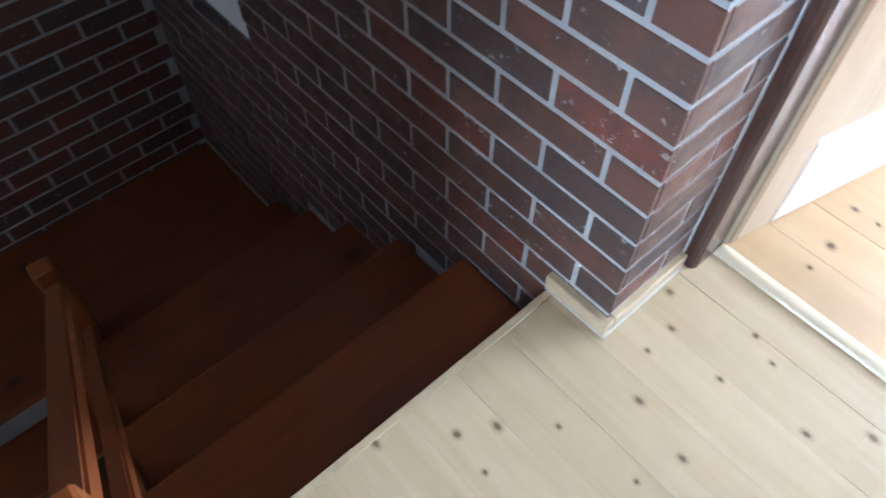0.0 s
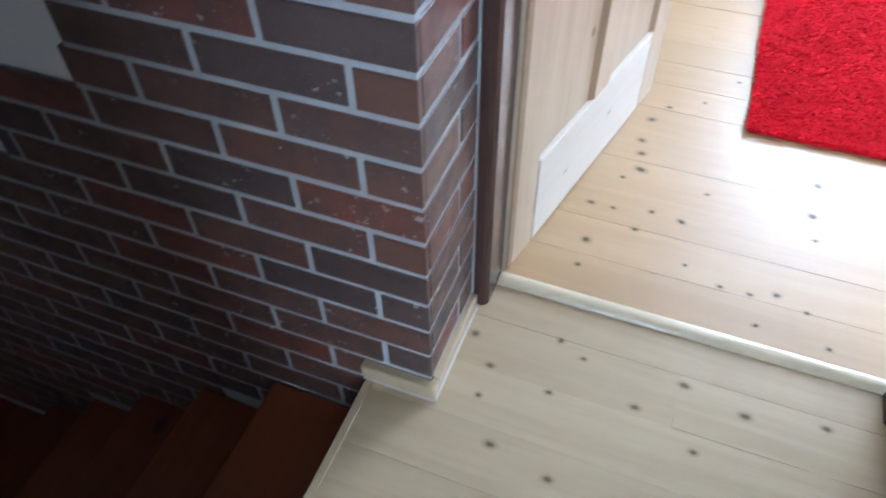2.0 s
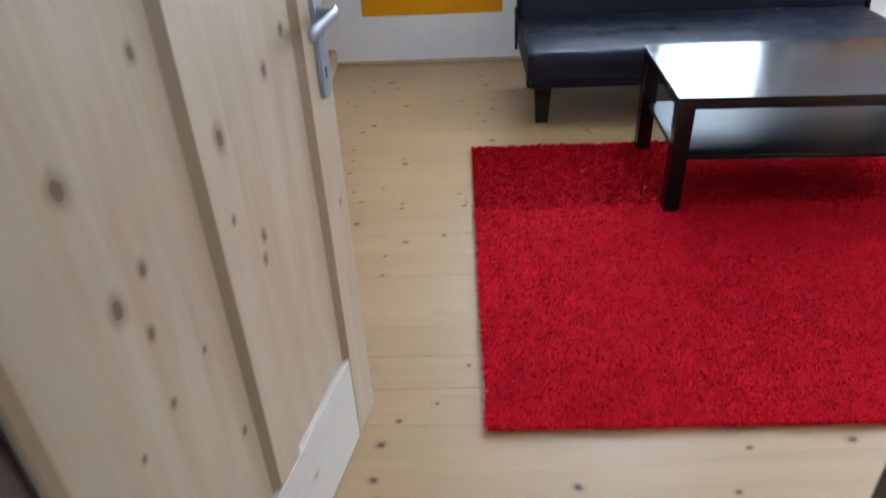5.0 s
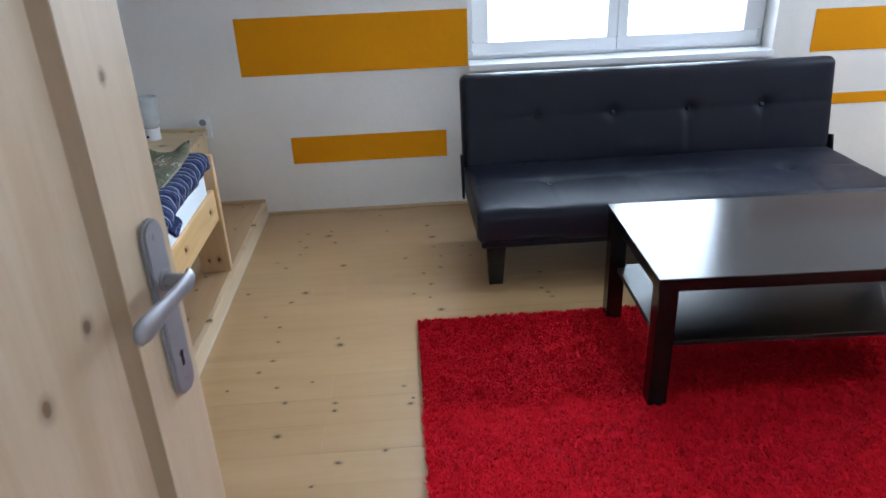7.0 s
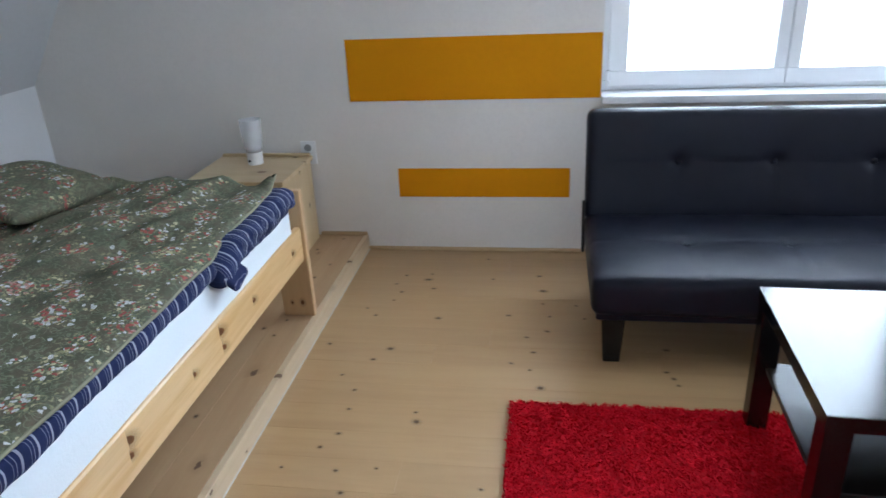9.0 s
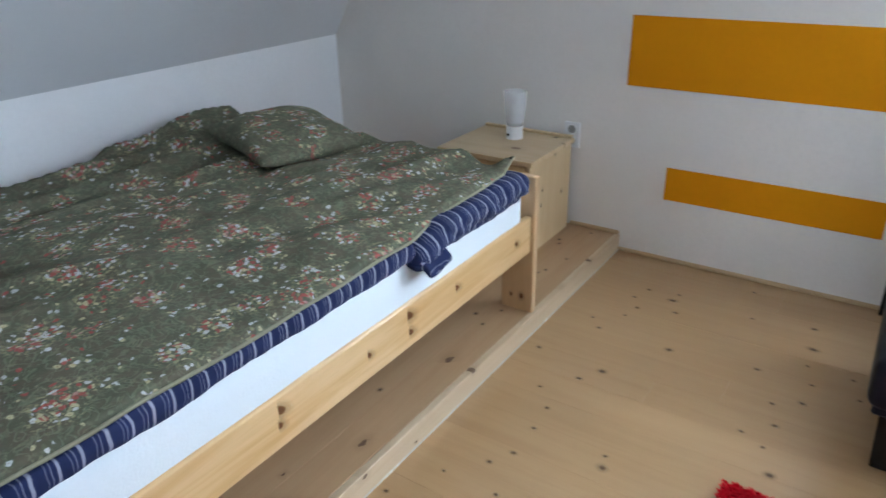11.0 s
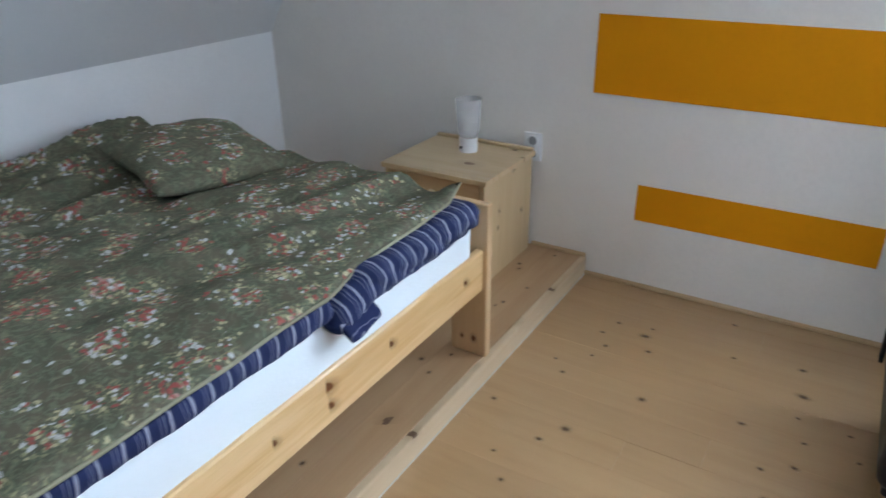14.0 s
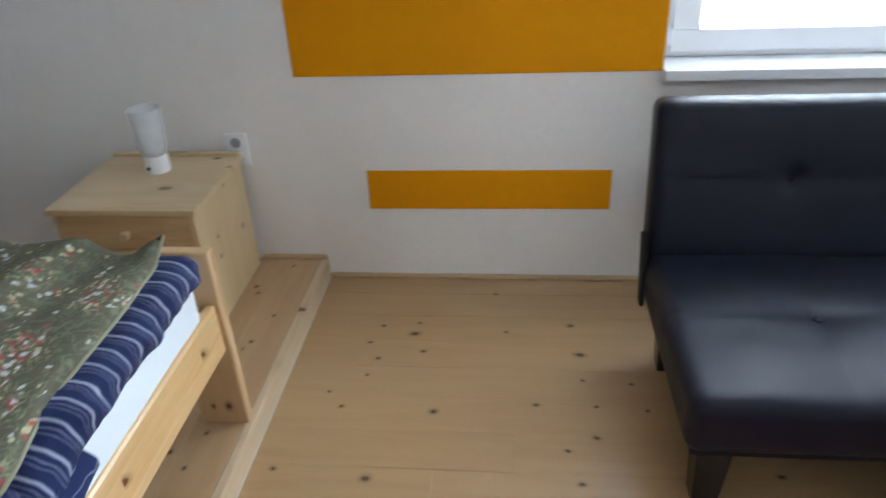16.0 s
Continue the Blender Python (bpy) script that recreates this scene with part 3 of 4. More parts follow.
part("stile", bar(0.002, 0.125, 0, TALL, 0, 0.008), door_pine, leaf)
part("mullion", bar(0.415, 0.5, 0.262, 1.86, 0.008, 0.008), door_pine, leaf)
part("stile", bar(0.8, L, 0, TALL, 0.008, 0), door_pine, leaf)
part("panel", box(0.127, 0.409, 0.0125, TH - 0.0125, 0.255, 1.87), door_pine, leaf)
part("panel", box(0.506, 0.794, 0.0125, TH - 0.0125, 0.255, 1.87), door_pine, leaf)
part("bottom_rail", box(0.136, 0.79, -0.001, TH + 0.001, 0, 0.262, 0.002), door_rail_pine, leaf, "paler pine bottom rail")
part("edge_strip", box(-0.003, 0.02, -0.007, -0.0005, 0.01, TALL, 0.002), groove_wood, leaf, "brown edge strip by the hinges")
part("top_rail", box(0.136, 0.79, 0, TH, 1.868, TALL, 0.002), door_pine, leaf)
# bevels facing the doorway; their shade is put into the darker wood colour
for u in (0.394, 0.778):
    part("bead", outline([(u + 0.003, 0.0124), (u + 0.02, 0.0004), (u + 0.02, 0.0124)], "z", 0.264, 1.862), groove_wood, leaf, "bevelled bead with its shade in the darker colour")


def plate_outline(w, h, n=9):
    r = w / 2
    top = [(r * math.cos(a), h / 2 - r + r * math.sin(a)) for a in np.linspace(0, math.pi, n)]
    low = [(r * math.cos(a), -h / 2 + r + r * math.sin(a)) for a in np.linspace(math.pi, 2 * math.pi, n)]
    return top + low


plate_u, plate_z = 0.864, 1.01
plate = part("handle_plate", outline([(plate_u + a, plate_z + b) for a, b in plate_outline(0.042, 0.245)], "y", -0.009, 0.002, 0.0035), nickel, leaf, "satin nickel plate")
part("screw", rod((plate_u, -0.0098, plate_z + 0.1), (plate_u, -0.004, plate_z + 0.1), 0.0045, 12), nickel, plate)
part("screw", rod((plate_u, -0.0098, plate_z - 0.1), (plate_u, -0.004, plate_z - 0.1), 0.0045, 12), nickel, plate)
part("keyhole", joined(rod((plate_u, -0.0094, plate_z - 0.062), (plate_u, -0.005, plate_z - 0.062), 0.0045, 12), box(plate_u - 0.0028, plate_u + 0.0028, -0.0094, -0.006, plate_z - 0.08, plate_z - 0.062)), dark_hole, plate, "dark keyhole")


def sweep(points, radii, sides=14, squash=1.0):
    """A tube along a curve with changing thickness."""
    bm = bmesh.new()
    rings = []
    for i, p in enumerate(points):
        d = (Vector(points[min(i + 1, len(points) - 1)]) - Vector(points[max(i - 1, 0)])).normalized()
        side = d.cross(Vector((0, 0, 1)))
        side = side.normalized() if side.length > 0.01 else Vector((1, 0, 0))
        up = side.cross(d)
        rings.append([bm.verts.new(Vector(p) + radii[i] * (math.cos(a) * side * squash + math.sin(a) * up)) for a in np.linspace(0, 2 * math.pi, sides, endpoint=False)])
    for a, b in zip(rings, rings[1:]):
        for k in range(sides):
            bm.faces.new((a[k - 1], a[k], b[k], b[k - 1]))
    bm.faces.new(rings[0][::-1]), bm.faces.new(rings[-1])
    bmesh.ops.recalc_face_normals(bm, faces=bm.faces)
    return bm


hz = plate_z + 0.042
lever = [(plate_u + 0.006, -0.04, hz + 0.004), (plate_u - 0.003, -0.0435, hz + 0.004), (plate_u - 0.017, -0.045, hz + 0.004), (plate_u - 0.036, -0.045, hz + 0.003), (plate_u - 0.058, -0.044, hz), (plate_u - 0.08, -0.042, hz - 0.004), (plate_u - 0.1, -0.04, hz - 0.007), (plate_u - 0.112, -0.039, hz - 0.008), (plate_u - 0.117, -0.0385, hz - 0.008)]
lever_r = [0.012, 0.0125, 0.0112, 0.0105, 0.0118, 0.0145, 0.016, 0.0135, 0.007]
part("neck", joined(rod((plate_u, -0.0085, hz), (plate_u, -0.013, hz), 0.0135, 20, 0.0125), rod((plate_u, -0.012, hz), (plate_u, -0.0425, hz), 0.0095, 20)), nickel, plate, smooth=False)
part("lever", sweep(lever, lever_r, 18, squash=0.46), nickel, plate, "satin nickel lever", smooth=True)
part("lever", joined(rod((plate_u, TH - 0.001, hz), (plate_u, TH + 0.0425, hz), 0.0095, 20), sweep([(p[0], TH - p[1], p[2]) for p in lever], lever_r, 18, squash=0.46)), nickel, leaf, "satin nickel lever", smooth=True)
for z in (0.25, 1.0, 1.75):
    part("hinge", rod((-0.004, TH + 0.002, z - 0.04), (-0.004, TH + 0.002, z + 0.04), 0.007, 12), nickel, leaf)

# ---- window ----
win = tagged(thing("window_1", pose(0, 0, 0), "white plastic two-sash window above the sofa", "window"), kind="structure")
fx0, fx1 = 4.985, 5.055
wy0, wy1 = WIN[0] + 0.004, WIN[1] - 0.004
part("window_frame", joined(box(fx0, fx1, wy0, wy1, zs + 0.002, zs + 0.045, 0.003), box(fx0, fx1, wy0, wy1, zh - 0.045, zh - 0.002, 0.003),
     box(fx0, fx1, wy0, wy0 + 0.045, zs + 0.046, zh - 0.046, 0.003), box(fx0, fx1, wy1 - 0.045, wy1, zs + 0.046, zh - 0.046, 0.003)), pvc, win)
mid = (wy0 + wy1) / 2
for a, b in ((wy0 + 0.03, mid - 0.002), (mid + 0.002, wy1 - 0.03)):
    c, d, w = zs + 0.022, zh - 0.03, 0.068
    wa, wb = (0.085, 0.054) if a < mid - 0.1 else (0.054, 0.085)
    f, g = fx0 - 0.018, fx1 - 0.02
    sash = part("sash", joined(box(f, g, a, b, c, c + w, 0.005, 2), box(f, g, a, b, d - w, d, 0.005, 2),
                box(f, g, a, a + wa, c + w, d - w, 0.005, 2), box(f, g, b - wb, b, c + w, d - w, 0.005, 2)), pvc, win)
    pane = part("pane", box(fx0 + 0.01, fx0 + 0.014, a + wa - 0.005, b - wb + 0.005, c + w - 0.005, d - w + 0.005), clear_glass, sash)
    pane.visible_shadow = False
for y in (wy0 + 0.03, wy1 - 0.03):
    part("hinge_cover", box(fx0 - 0.03, fx0 - 0.004, y - 0.009, y + 0.009, zs + 0.045, zs + 0.095, 0.003), pvc, win)
part("window_sill", box(FAR - 0.028, fx0 + 0.002, wy0 - 0.002, wy1 + 0.002, zs - 0.032, zs + 0.001, 0.004, 2), pvc, win)
added_roof_win = tagged(thing("window_2_added", pose(0, 0, 0), "added unseen roof window in the sloped ceiling", "window"), kind="structure")
za, zb = KNEE_H + PITCH * (sa - RIGHT) + 0.12, KNEE_H + PITCH * (sb - RIGHT) + 0.12
pane = part("pane", outline([(sa, za), (sb, zb), (sb, zb + 0.006), (sa, za + 0.006)], "x", 3.35, 4.35), clear_glass, added_roof_win)
pane.visible_shadow = False
added_land_win = tagged(thing("window_3_added", pose(0, 0, 0), "added unseen window on the landing", "window"), kind="structure")
pane = part("pane", box(LAND_W - 0.1, LAND_W - 0.094, -0.4, 0.3, 0.38, 1.22), clear_glass, added_land_win)
pane.visible_shadow = False
added_stair_win = tagged(thing("window_4_added", pose(0, 0, 0), "added unseen window beside the stairs", "window"), kind="structure")
pane = part("pane", box(LAND_W - 0.1, LAND_W - 0.094, 1.3, 1.9, -0.2, 0.4), clear_glass, added_stair_win)
pane.visible_shadow = False
tagged(part("backdrop", box(6.6, 6.62, -7, 4, -2.5, 5.5), far_sky), "bright white overcast sky outside the window", kind="structure")

# ---- painted bands ----
for a, b, c, d in ((0.592, -0.572, 0.762, 1.046), (0.384, -0.446, 0.286, 0.431), (-2.39, -3.6, 0.744, 0.961), (-2.46, -3.3, 0.456, 0.517)):
    structure("trim_painted_band", box(FAR - 0.0025, FAR + 0.001, b, a, c, d), orange, "flat orange painted band on the white wall")

structure("trim_painted_band", box(FAR - 0.0025, FAR + 0.001, -3.4, -2.2, 1.085, 1.15), red_band, "flat dark red painted band on the white wall")

# ---- narrow wooden strip at the foot of the gable wall ----
def strip(y0, y1, z):
    """A rounded pine strip between floor and wall."""
    return outline([(y0, z), (y1, z), (y1, z + 0.018), (y0, z + 0.018)], "x", FAR - 0.014, FAR - 0.0005, 0.004)


structure("baseboard", joined(strip(-4.9, 0.5635, 0.001), strip(0.565, 0.812, 0.079)), strip_pine, "narrow pine strip along the foot of the gable wall")

# ---- platform under the bed ----
PLAT, PTOP = 0.564, 0.078
plat = tagged(thing("platform", pose(0, 0, 0), "low pine boarded platform along the knee wall", "platform"), kind="structure")
part("front_board", box(BACK, FAR, PLAT, PLAT + 0.024, 0.001, PTOP, 0.002), plinth_front, plat)
y = PLAT + 0.0245
k = 0
while y < KNEE - 0.01:
    w = min(0.137, KNEE - y)
    part("board", box(0, FAR - BACK, 0.0004, w - 0.0004, -0.02, 0, 0.0008), plinth_pine, plat, at=Matrix.Translation((BACK, y, PTOP - 0.0006 * (k % 2))))
    y, k = y + w, k + 1
part("bearer", box(BACK, FAR, PLAT + 0.03, KNEE, 0.001, PTOP - 0.022), under_wood, plat)
structure("trim_platform_sealant", box(BACK, FAR, PLAT - 0.003, PLAT, 0.0, 0.004), caulk, "white sealant line along the platform")

# ---- bed ----
bed = thing("bed", pose(1.96, 0.575, PTOP), "varnished knotty pine bed frame on the platform", "bed")
bl, bw = 2.04, 1.48


def rail_profile(x0, x1, y0, y1, z0, z1, r=0.012):
    return box(x0, x1, y0, y1, z0, z1, r, 3)


part("side_rail", rail_profile(0.03, bl, 0.012, 0.04, 0.248, 0.388), bed_pine, bed)
part("side_rail", rail_profile(0.03, bl, bw - 0.04, bw - 0.012, 0.248, 0.388), bed_pine, bed)
for x in (0.0, bl):
    part("headboard" if x else "footboard", box(x, x + 0.03, 0.132, bw - 0.132, 0.2, 0.5 if x else 0.4, 0.004, 2), bed_pine_across, bed)
    for y in (0.0, bw - 0.13):
        part("leg", box(x, x + 0.03, y, y + 0.13, 0, 0.532 if x else 0.4, 0.007, 3), bed_pine_up, bed)
for k in range(12):
    part("slat", box(0.1 + k * 0.165, 0.17 + k * 0.165, 0.042, bw - 0.042, 0.235, 0.253), bed_pine_across, bed)


def rounded(sx, sy, sz, r, nx, ny, nz):
    """A box with softly rounded edges and an even grid on its faces, centred on the origin."""
    bm = bmesh.new()

    def grid(o, u, v, nu, nv):
        rows = [[bm.verts.new(o + u * (i / nu) + v * (j / nv)) for j in range(nv + 1)] for i in range(nu + 1)]
        for i in range(nu):
            for j in range(nv):
                bm.faces.new((rows[i][j], rows[i + 1][j], rows[i + 1][j + 1], rows[i][j + 1]))

    X, Y, Z = Vector((sx, 0, 0)), Vector((0, sy, 0)), Vector((0, 0, sz))
    o = -(X + Y + Z) / 2
    grid(o, Y, X, ny, nx), grid(o + Z, X, Y, nx, ny)
    grid(o, X, Z, nx, nz), grid(o + Y, Z, X, nz, nx)
    grid(o, Z, Y, nz, ny), grid(o + X, Y, Z, ny, nz)
    bmesh.ops.remove_doubles(bm, verts=bm.verts, dist=1e-5)
    h = Vector((sx / 2, sy / 2, sz / 2))
    for v in bm.verts:
        q = Vector([max(-h[i] + r, min(h[i] - r, v.co[i])) for i in range(3)])
        d = v.co - q
        if d.length > 1e-9:
            v.co = q + d.normalized() * r
    bmesh.ops.recalc_face_normals(bm, faces=bm.faces)
    return bm


def placed(bm, x, y, z):
    bmesh.ops.translate(bm, verts=bm.verts, vec=(x, y, z))
    return bm


def rumple(bm, amount, scale, seed=0.0):
    for v in bm.verts:
        v.co += amount * (noise.noise_vector(Vector(v.co) * scale + Vector((seed, 0, 0))))
    return bm


bm = rumple(placed(rounded(1.94, 1.42, 0.2, 0.035, 60, 30, 6), 2.995, 1.308, 0.49), 0.004, 7)
tagged(part("mattress", bm, sheet_white, smooth=True), "mattress in a plain white fitted sheet on the bed", "mattress")


def quilt_top(x, y):
    """Height of the quilt over the bed."""
    z = 0.655 + 0.014 * math.sin(min(1, max(0, (y - 0.6) / 0.3)) * math.pi / 2)
    z -= 0.045 * min(1, max(0, (y - 1.2) / 0.8)) * min(1, max(0, (3.6 - x) / 0.6))
    z += 0.04 * math.exp(-((x - 3.8) / 0.28) ** 2 - ((y - 1.85) / 0.3) ** 2)            # pillow underneath
    z += 0.016 * math.exp(-((x - 3.72) / 0.32) ** 4 - ((y - 0.82) / 0.42) ** 4)
    z -= 0.036 * math.exp(-(((x - 3.42) * 0.8 + (y - 1.25) * 0.55) / 0.045) ** 2) * math.exp(-((y - 1.3) / 0.3) ** 2)
    calm = min(1, max(0.15, (y - 0.6) / 0.25))
    z += calm * 0.014 * noise.noise(Vector((x * 3.1, y * 3.7, 2.0))) + calm * 0.008 * noise.noise(Vector((x * 8, y * 10, 5.0)))
    z += calm * 0.023 * noise.noise(Vector((x * 2.2 + y * 2.5, y * 5.5 - x * 1.5, 8.0)))
    fold = (x - 3.45) * 0.42 + (y - 1.25)                                                    # long soft folds towards the foot
    z += calm * 0.042 * (1 - 2 * abs(noise.noise(Vector((x * 0.9, fold * 5.0, 12.0))))) - calm * 0.024
    return z


def quilt():
    """A sheet over the bed whose rim is turned under."""
    bm = bmesh.new()
    nx, ny = 130, 96
    x0, x1, y0, y1 = 1.97, 3.925, 0.596, 2.08
    top = []
    for i in range(nx + 1):
        row = []
        for j in range(ny + 1):
            u, v = i / nx, j / ny
            x, y = x0 + (x1 - x0) * u, y0 + (y1 - y0) * v
            near = 0.012 * noise.noise(Vector((x * 4, 0.3, 1.0)))
            y += (1 - v) * (near - 0.008 * math.sin(x * 2.4) + 0.022 * min(1, max(0, (x - 3.3) / 0.1)))
            x += u * 0.014 * noise.noise(Vector((0.7, y * 5, 3.0))) - 0.05 * u * max(0, v - 0.35)
            z = quilt_top(x, y)
            e = min(v * (y1 - y0), (1 - u) * (x1 - x0), (1 - v) * (y1 - y0)) / 0.03
            if e < 1:
                z -= 0.01 * (1 - math.sqrt(1 - (1 - e) ** 2))
            z += 0.045 * max(0, 1 - math.hypot(1 - u, v * 0.75) / 0.035)                     # corner turned up
            row.append(bm.verts.new((x, y, z)))
        top.append(row)
    low = {}
    for i in range(nx + 1):
        for j in range(ny + 1):
            if i in (0, nx) or j in (0, ny):
                p = top[i][j].co
                inx = 0.03 * ((i == 0) - (i == nx))
                iny = 0.03 * ((j == 0) - (j == ny))
                low[i, j] = bm.verts.new((p.x + inx, p.y + iny, p.z - 0.014))
    for i in range(nx):
        for j in range(ny):
            bm.faces.new((top[i][j], top[i + 1][j], top[i + 1][j + 1], top[i][j + 1]))
    for i in range(nx):
        for j in (0, ny):
            bm.faces.new((top[i][j], low[i, j], low[i + 1, j], top[i + 1][j]))
    for j in range(ny):
        for i in (0, nx):
            bm.faces.new((top[i][j], top[i][j + 1], low[i, j + 1], low[i, j]))
    rim = [top[i][0].co.copy() for i in range(nx + 1)] + [top[nx][j].co.copy() for j in range(1, ny + 1)]
    bmesh.ops.recalc_face_normals(bm, faces=bm.faces)
    return bm, rim


bm, rim = quilt()
quilt_ob = tagged(part("bedspread", bm, floral_mat, smooth=True), "green quilted bedspread printed with small flowers", "bedspread")
part("piping", sweep([p + Vector((0, 0, -0.005)) for p in rim[::2]], [0.0045] * len(rim[::2]), 6), piping_mat, quilt_ob, "olive piping along the hem", smooth=True)

bm = placed(rounded(1.96, 1.45, 0.078, 0.037, 150, 40, 8), 2.96, 1.307, 0.612)
for v in bm.verts:
    f = max(0.0, min(1.0, (0.75 - v.co.y) / 0.15))
    v.co.y += f * (0.012 * noise.noise(Vector((v.co.x * 6, 1, 0))) + 0.007 * noise.noise(Vector((v.co.x * 22, 3, v.co.z * 10))))
    v.co.z += f * 0.01 * noise.noise(Vector((v.co.x * 5, 7, 0)))
    v.co.z -= 0.06 * (1 - max(0.0, min(1.0, (0.78 - v.co.y) / 0.12))) + 0.03 * f * (v.co.x > 3.3)
for v in bm.verts:                                    # nothing stands through the bedspread
    if v.co.y > 0.58:
        v.co.z = min(v.co.z, quilt_top(v.co.x, v.co.y) - 0.02)
tagged(part("blanket", bm, stripe_mat, smooth=True), "navy duvet with pale stripes lying under the bedspread", "duvet")


def cushion_mesh(w, d, h, nx=28, ny=28, puff=0.55):
    """A pillow: two puffed sides that meet in a thin seam, with pulled corners."""
    bm = bmesh.new()
    sides = []
    for s in (1, -1):
        rows = []
        for i in range(nx + 1):
            row = []
            for j in range(ny + 1):
                u, v = 2 * i / nx - 1, 2 * j / ny - 1
                pinch = 1 - 0.08 * (1 - abs(v) ** 2.5) * abs(u) ** 3, 1 - 0.08 * (1 - abs(u) ** 2.5) * abs(v) ** 3
                z = s * h / 2 * ((1 - u * u) * (1 - v * v)) ** puff
                row.append(bm.verts.new((u * w / 2 * pinch[0], v * d / 2 * pinch[1], z)))
            rows.append(row)
        for i in range(nx):
            for j in range(ny):
                f = (rows[i][j], rows[i + 1][j], rows[i + 1][j + 1], rows[i][j + 1])
                bm.faces.new(f if s > 0 else f[::-1])
        sides.append(rows)
    bmesh.ops.remove_doubles(bm, verts=bm.verts, dist=1e-4)
    return bm


bm = rounded(0.65, 0.62, 0.085, 0.041, 110, 60, 12)
for v in bm.verts:
    x, y, z = v.co
    front = max(0.0, min(1.0, (-y - 0.12) / 0.15))
    fold = noise.noise(Vector((x * 15 + z * 10, 2, z * 9)))
    v.co.z += front * 0.006 * noise.noise(Vector((x * 9, 7, 4))) - 0.03 * (1 - max(0.0, min(1.0, (-y - 0.05) / 0.15)))
    crease = 1 - 2 * abs(noise.noise(Vector((x * 11 + z * 14, 5, z * 6))))
    v.co.y += front * (0.013 * fold + 0.009 * crease)
    v.co.z -= 0.02 * max(0.0, (x - 0.22) / 0.105) ** 2 * (z > 0)
    if x < -0.2 and y < -0.14:                        # corner hanging over the edge
        k = min(1, (-0.2 - x) / 0.12) * min(1, (-0.14 - y) / 0.16)
        v.co.z -= 0.03 * k + 0.012 * k * (z > 0)
        v.co.y -= 0.012 * k
        v.co.x -= 0.02 * k
pillow_ob = tagged(part("pillow", bm, stripe_mat, at=pose(3.63, 0.86, 0.612, 0, -0.5, 0), smooth=True), "navy striped pillow tucked under the bedspread", "pillow")
bm = rumple(rounded(0.155, 0.14, 0.022, 0.01, 24, 24, 4), 0.007, 16, 3.0)
for v in bm.verts:                                    # open end of the case, flopping over the edge
    v.co.z -= 0.03 * max(0.0, v.co.x / 0.075) ** 2
part("pillowcase_hem", bm, stripe_mat, pillow_ob, at=pose(-0.268, -0.252, -0.021, 0, 10, -82), smooth=True)
bm = rumple(cushion_mesh(0.45, 0.43, 0.125, 34, 34, 0.45), 0.012, 6)
tagged(part("cushion", bm, floral_mat, at=pose(3.695, 1.435, 0.713, 7, 1, -14), smooth=True), "small green flowered cushion lying on the bedspread", "cushion")

# ---- nightstand ----
stand = thing("nightstand", pose(4.415, 0.812, PTOP), "small untreated pine nightstand with a drawer", "nightstand")
sw, sd, sh = 0.44, 0.405, 0.432
part("top", box(-0.012, sd + 0.005, -0.012, sw + 0.012, sh - 0.02, sh, 0.004, 2), stand_top_pine, stand)
part("back_lip", box(sd - 0.018, sd + 0.004, -0.005, sw + 0.005, sh + 0.0005, sh + 0.014, 0.003), stand_top_pine, stand)
part("side_panel", box(0, sd, 0, 0.018, 0, sh - 0.0205, 0.001), stand_pine, stand)
part("side_panel", box(0, sd, sw - 0.018, sw, 0, sh - 0.0205, 0.001), stand_pine, stand)
part("back_panel", box(sd - 0.01, sd - 0.001, 0.0185, sw - 0.0185, 0.005, sh - 0.021), stand_pine, stand)
part("bottom", box(0.012, sd - 0.011, 0.0185, sw - 0.0185, 0.03, 0.046), stand_pine, stand)
part("rail", box(0.004, 0.02, 0.0185, sw - 0.0185, 0.27, 0.288), drawer_pine, stand)
drawer = part("drawer", box(0.004, 0.022, 0.022, sw - 0.022, 0.293, 0.405, 0.003, 2), drawer_pine, stand)
part("knob", joined(rod((0.006, sw / 2, 0.348), (-0.012, sw / 2, 0.348), 0.008, 14), rod((-0.01, sw / 2, 0.348), (-0.026, sw / 2, 0.348), 0.015, 16, 0.013)), stand_top_pine, drawer, "round turned pine knob")
front = part("door", box(0.005, 0.021, 0.022, sw - 0.022, 0.05, 0.266, 0.003, 2), drawer_pine, stand)
part("knob", rod((0.007, sw - 0.06, 0.18), (-0.018, sw - 0.06, 0.18), 0.012, 14), stand_top_pine, front)

# ---- lamp on the nightstand ----


def turned(profile, sides=36):
    """A closed solid of revolution round z from (radius, height) pairs."""
    bm = bmesh.new()
    rings = [[bm.verts.new((r * math.cos(a), r * math.sin(a), z)) for a in np.linspace(0, 2 * math.pi, sides, endpoint=False)] for r, z in profile]
    for a, b in zip(rings, rings[1:]):
        for k in range(sides):
            bm.faces.new((a[k - 1], a[k], b[k], b[k - 1]))
    if profile[0] != profile[-1]:
        bm.faces.new(rings[0][::-1]), bm.faces.new(rings[-1])
    bmesh.ops.remove_doubles(bm, verts=bm.verts, dist=1e-6)
    bmesh.ops.recalc_face_normals(bm, faces=bm.faces)
    return bm


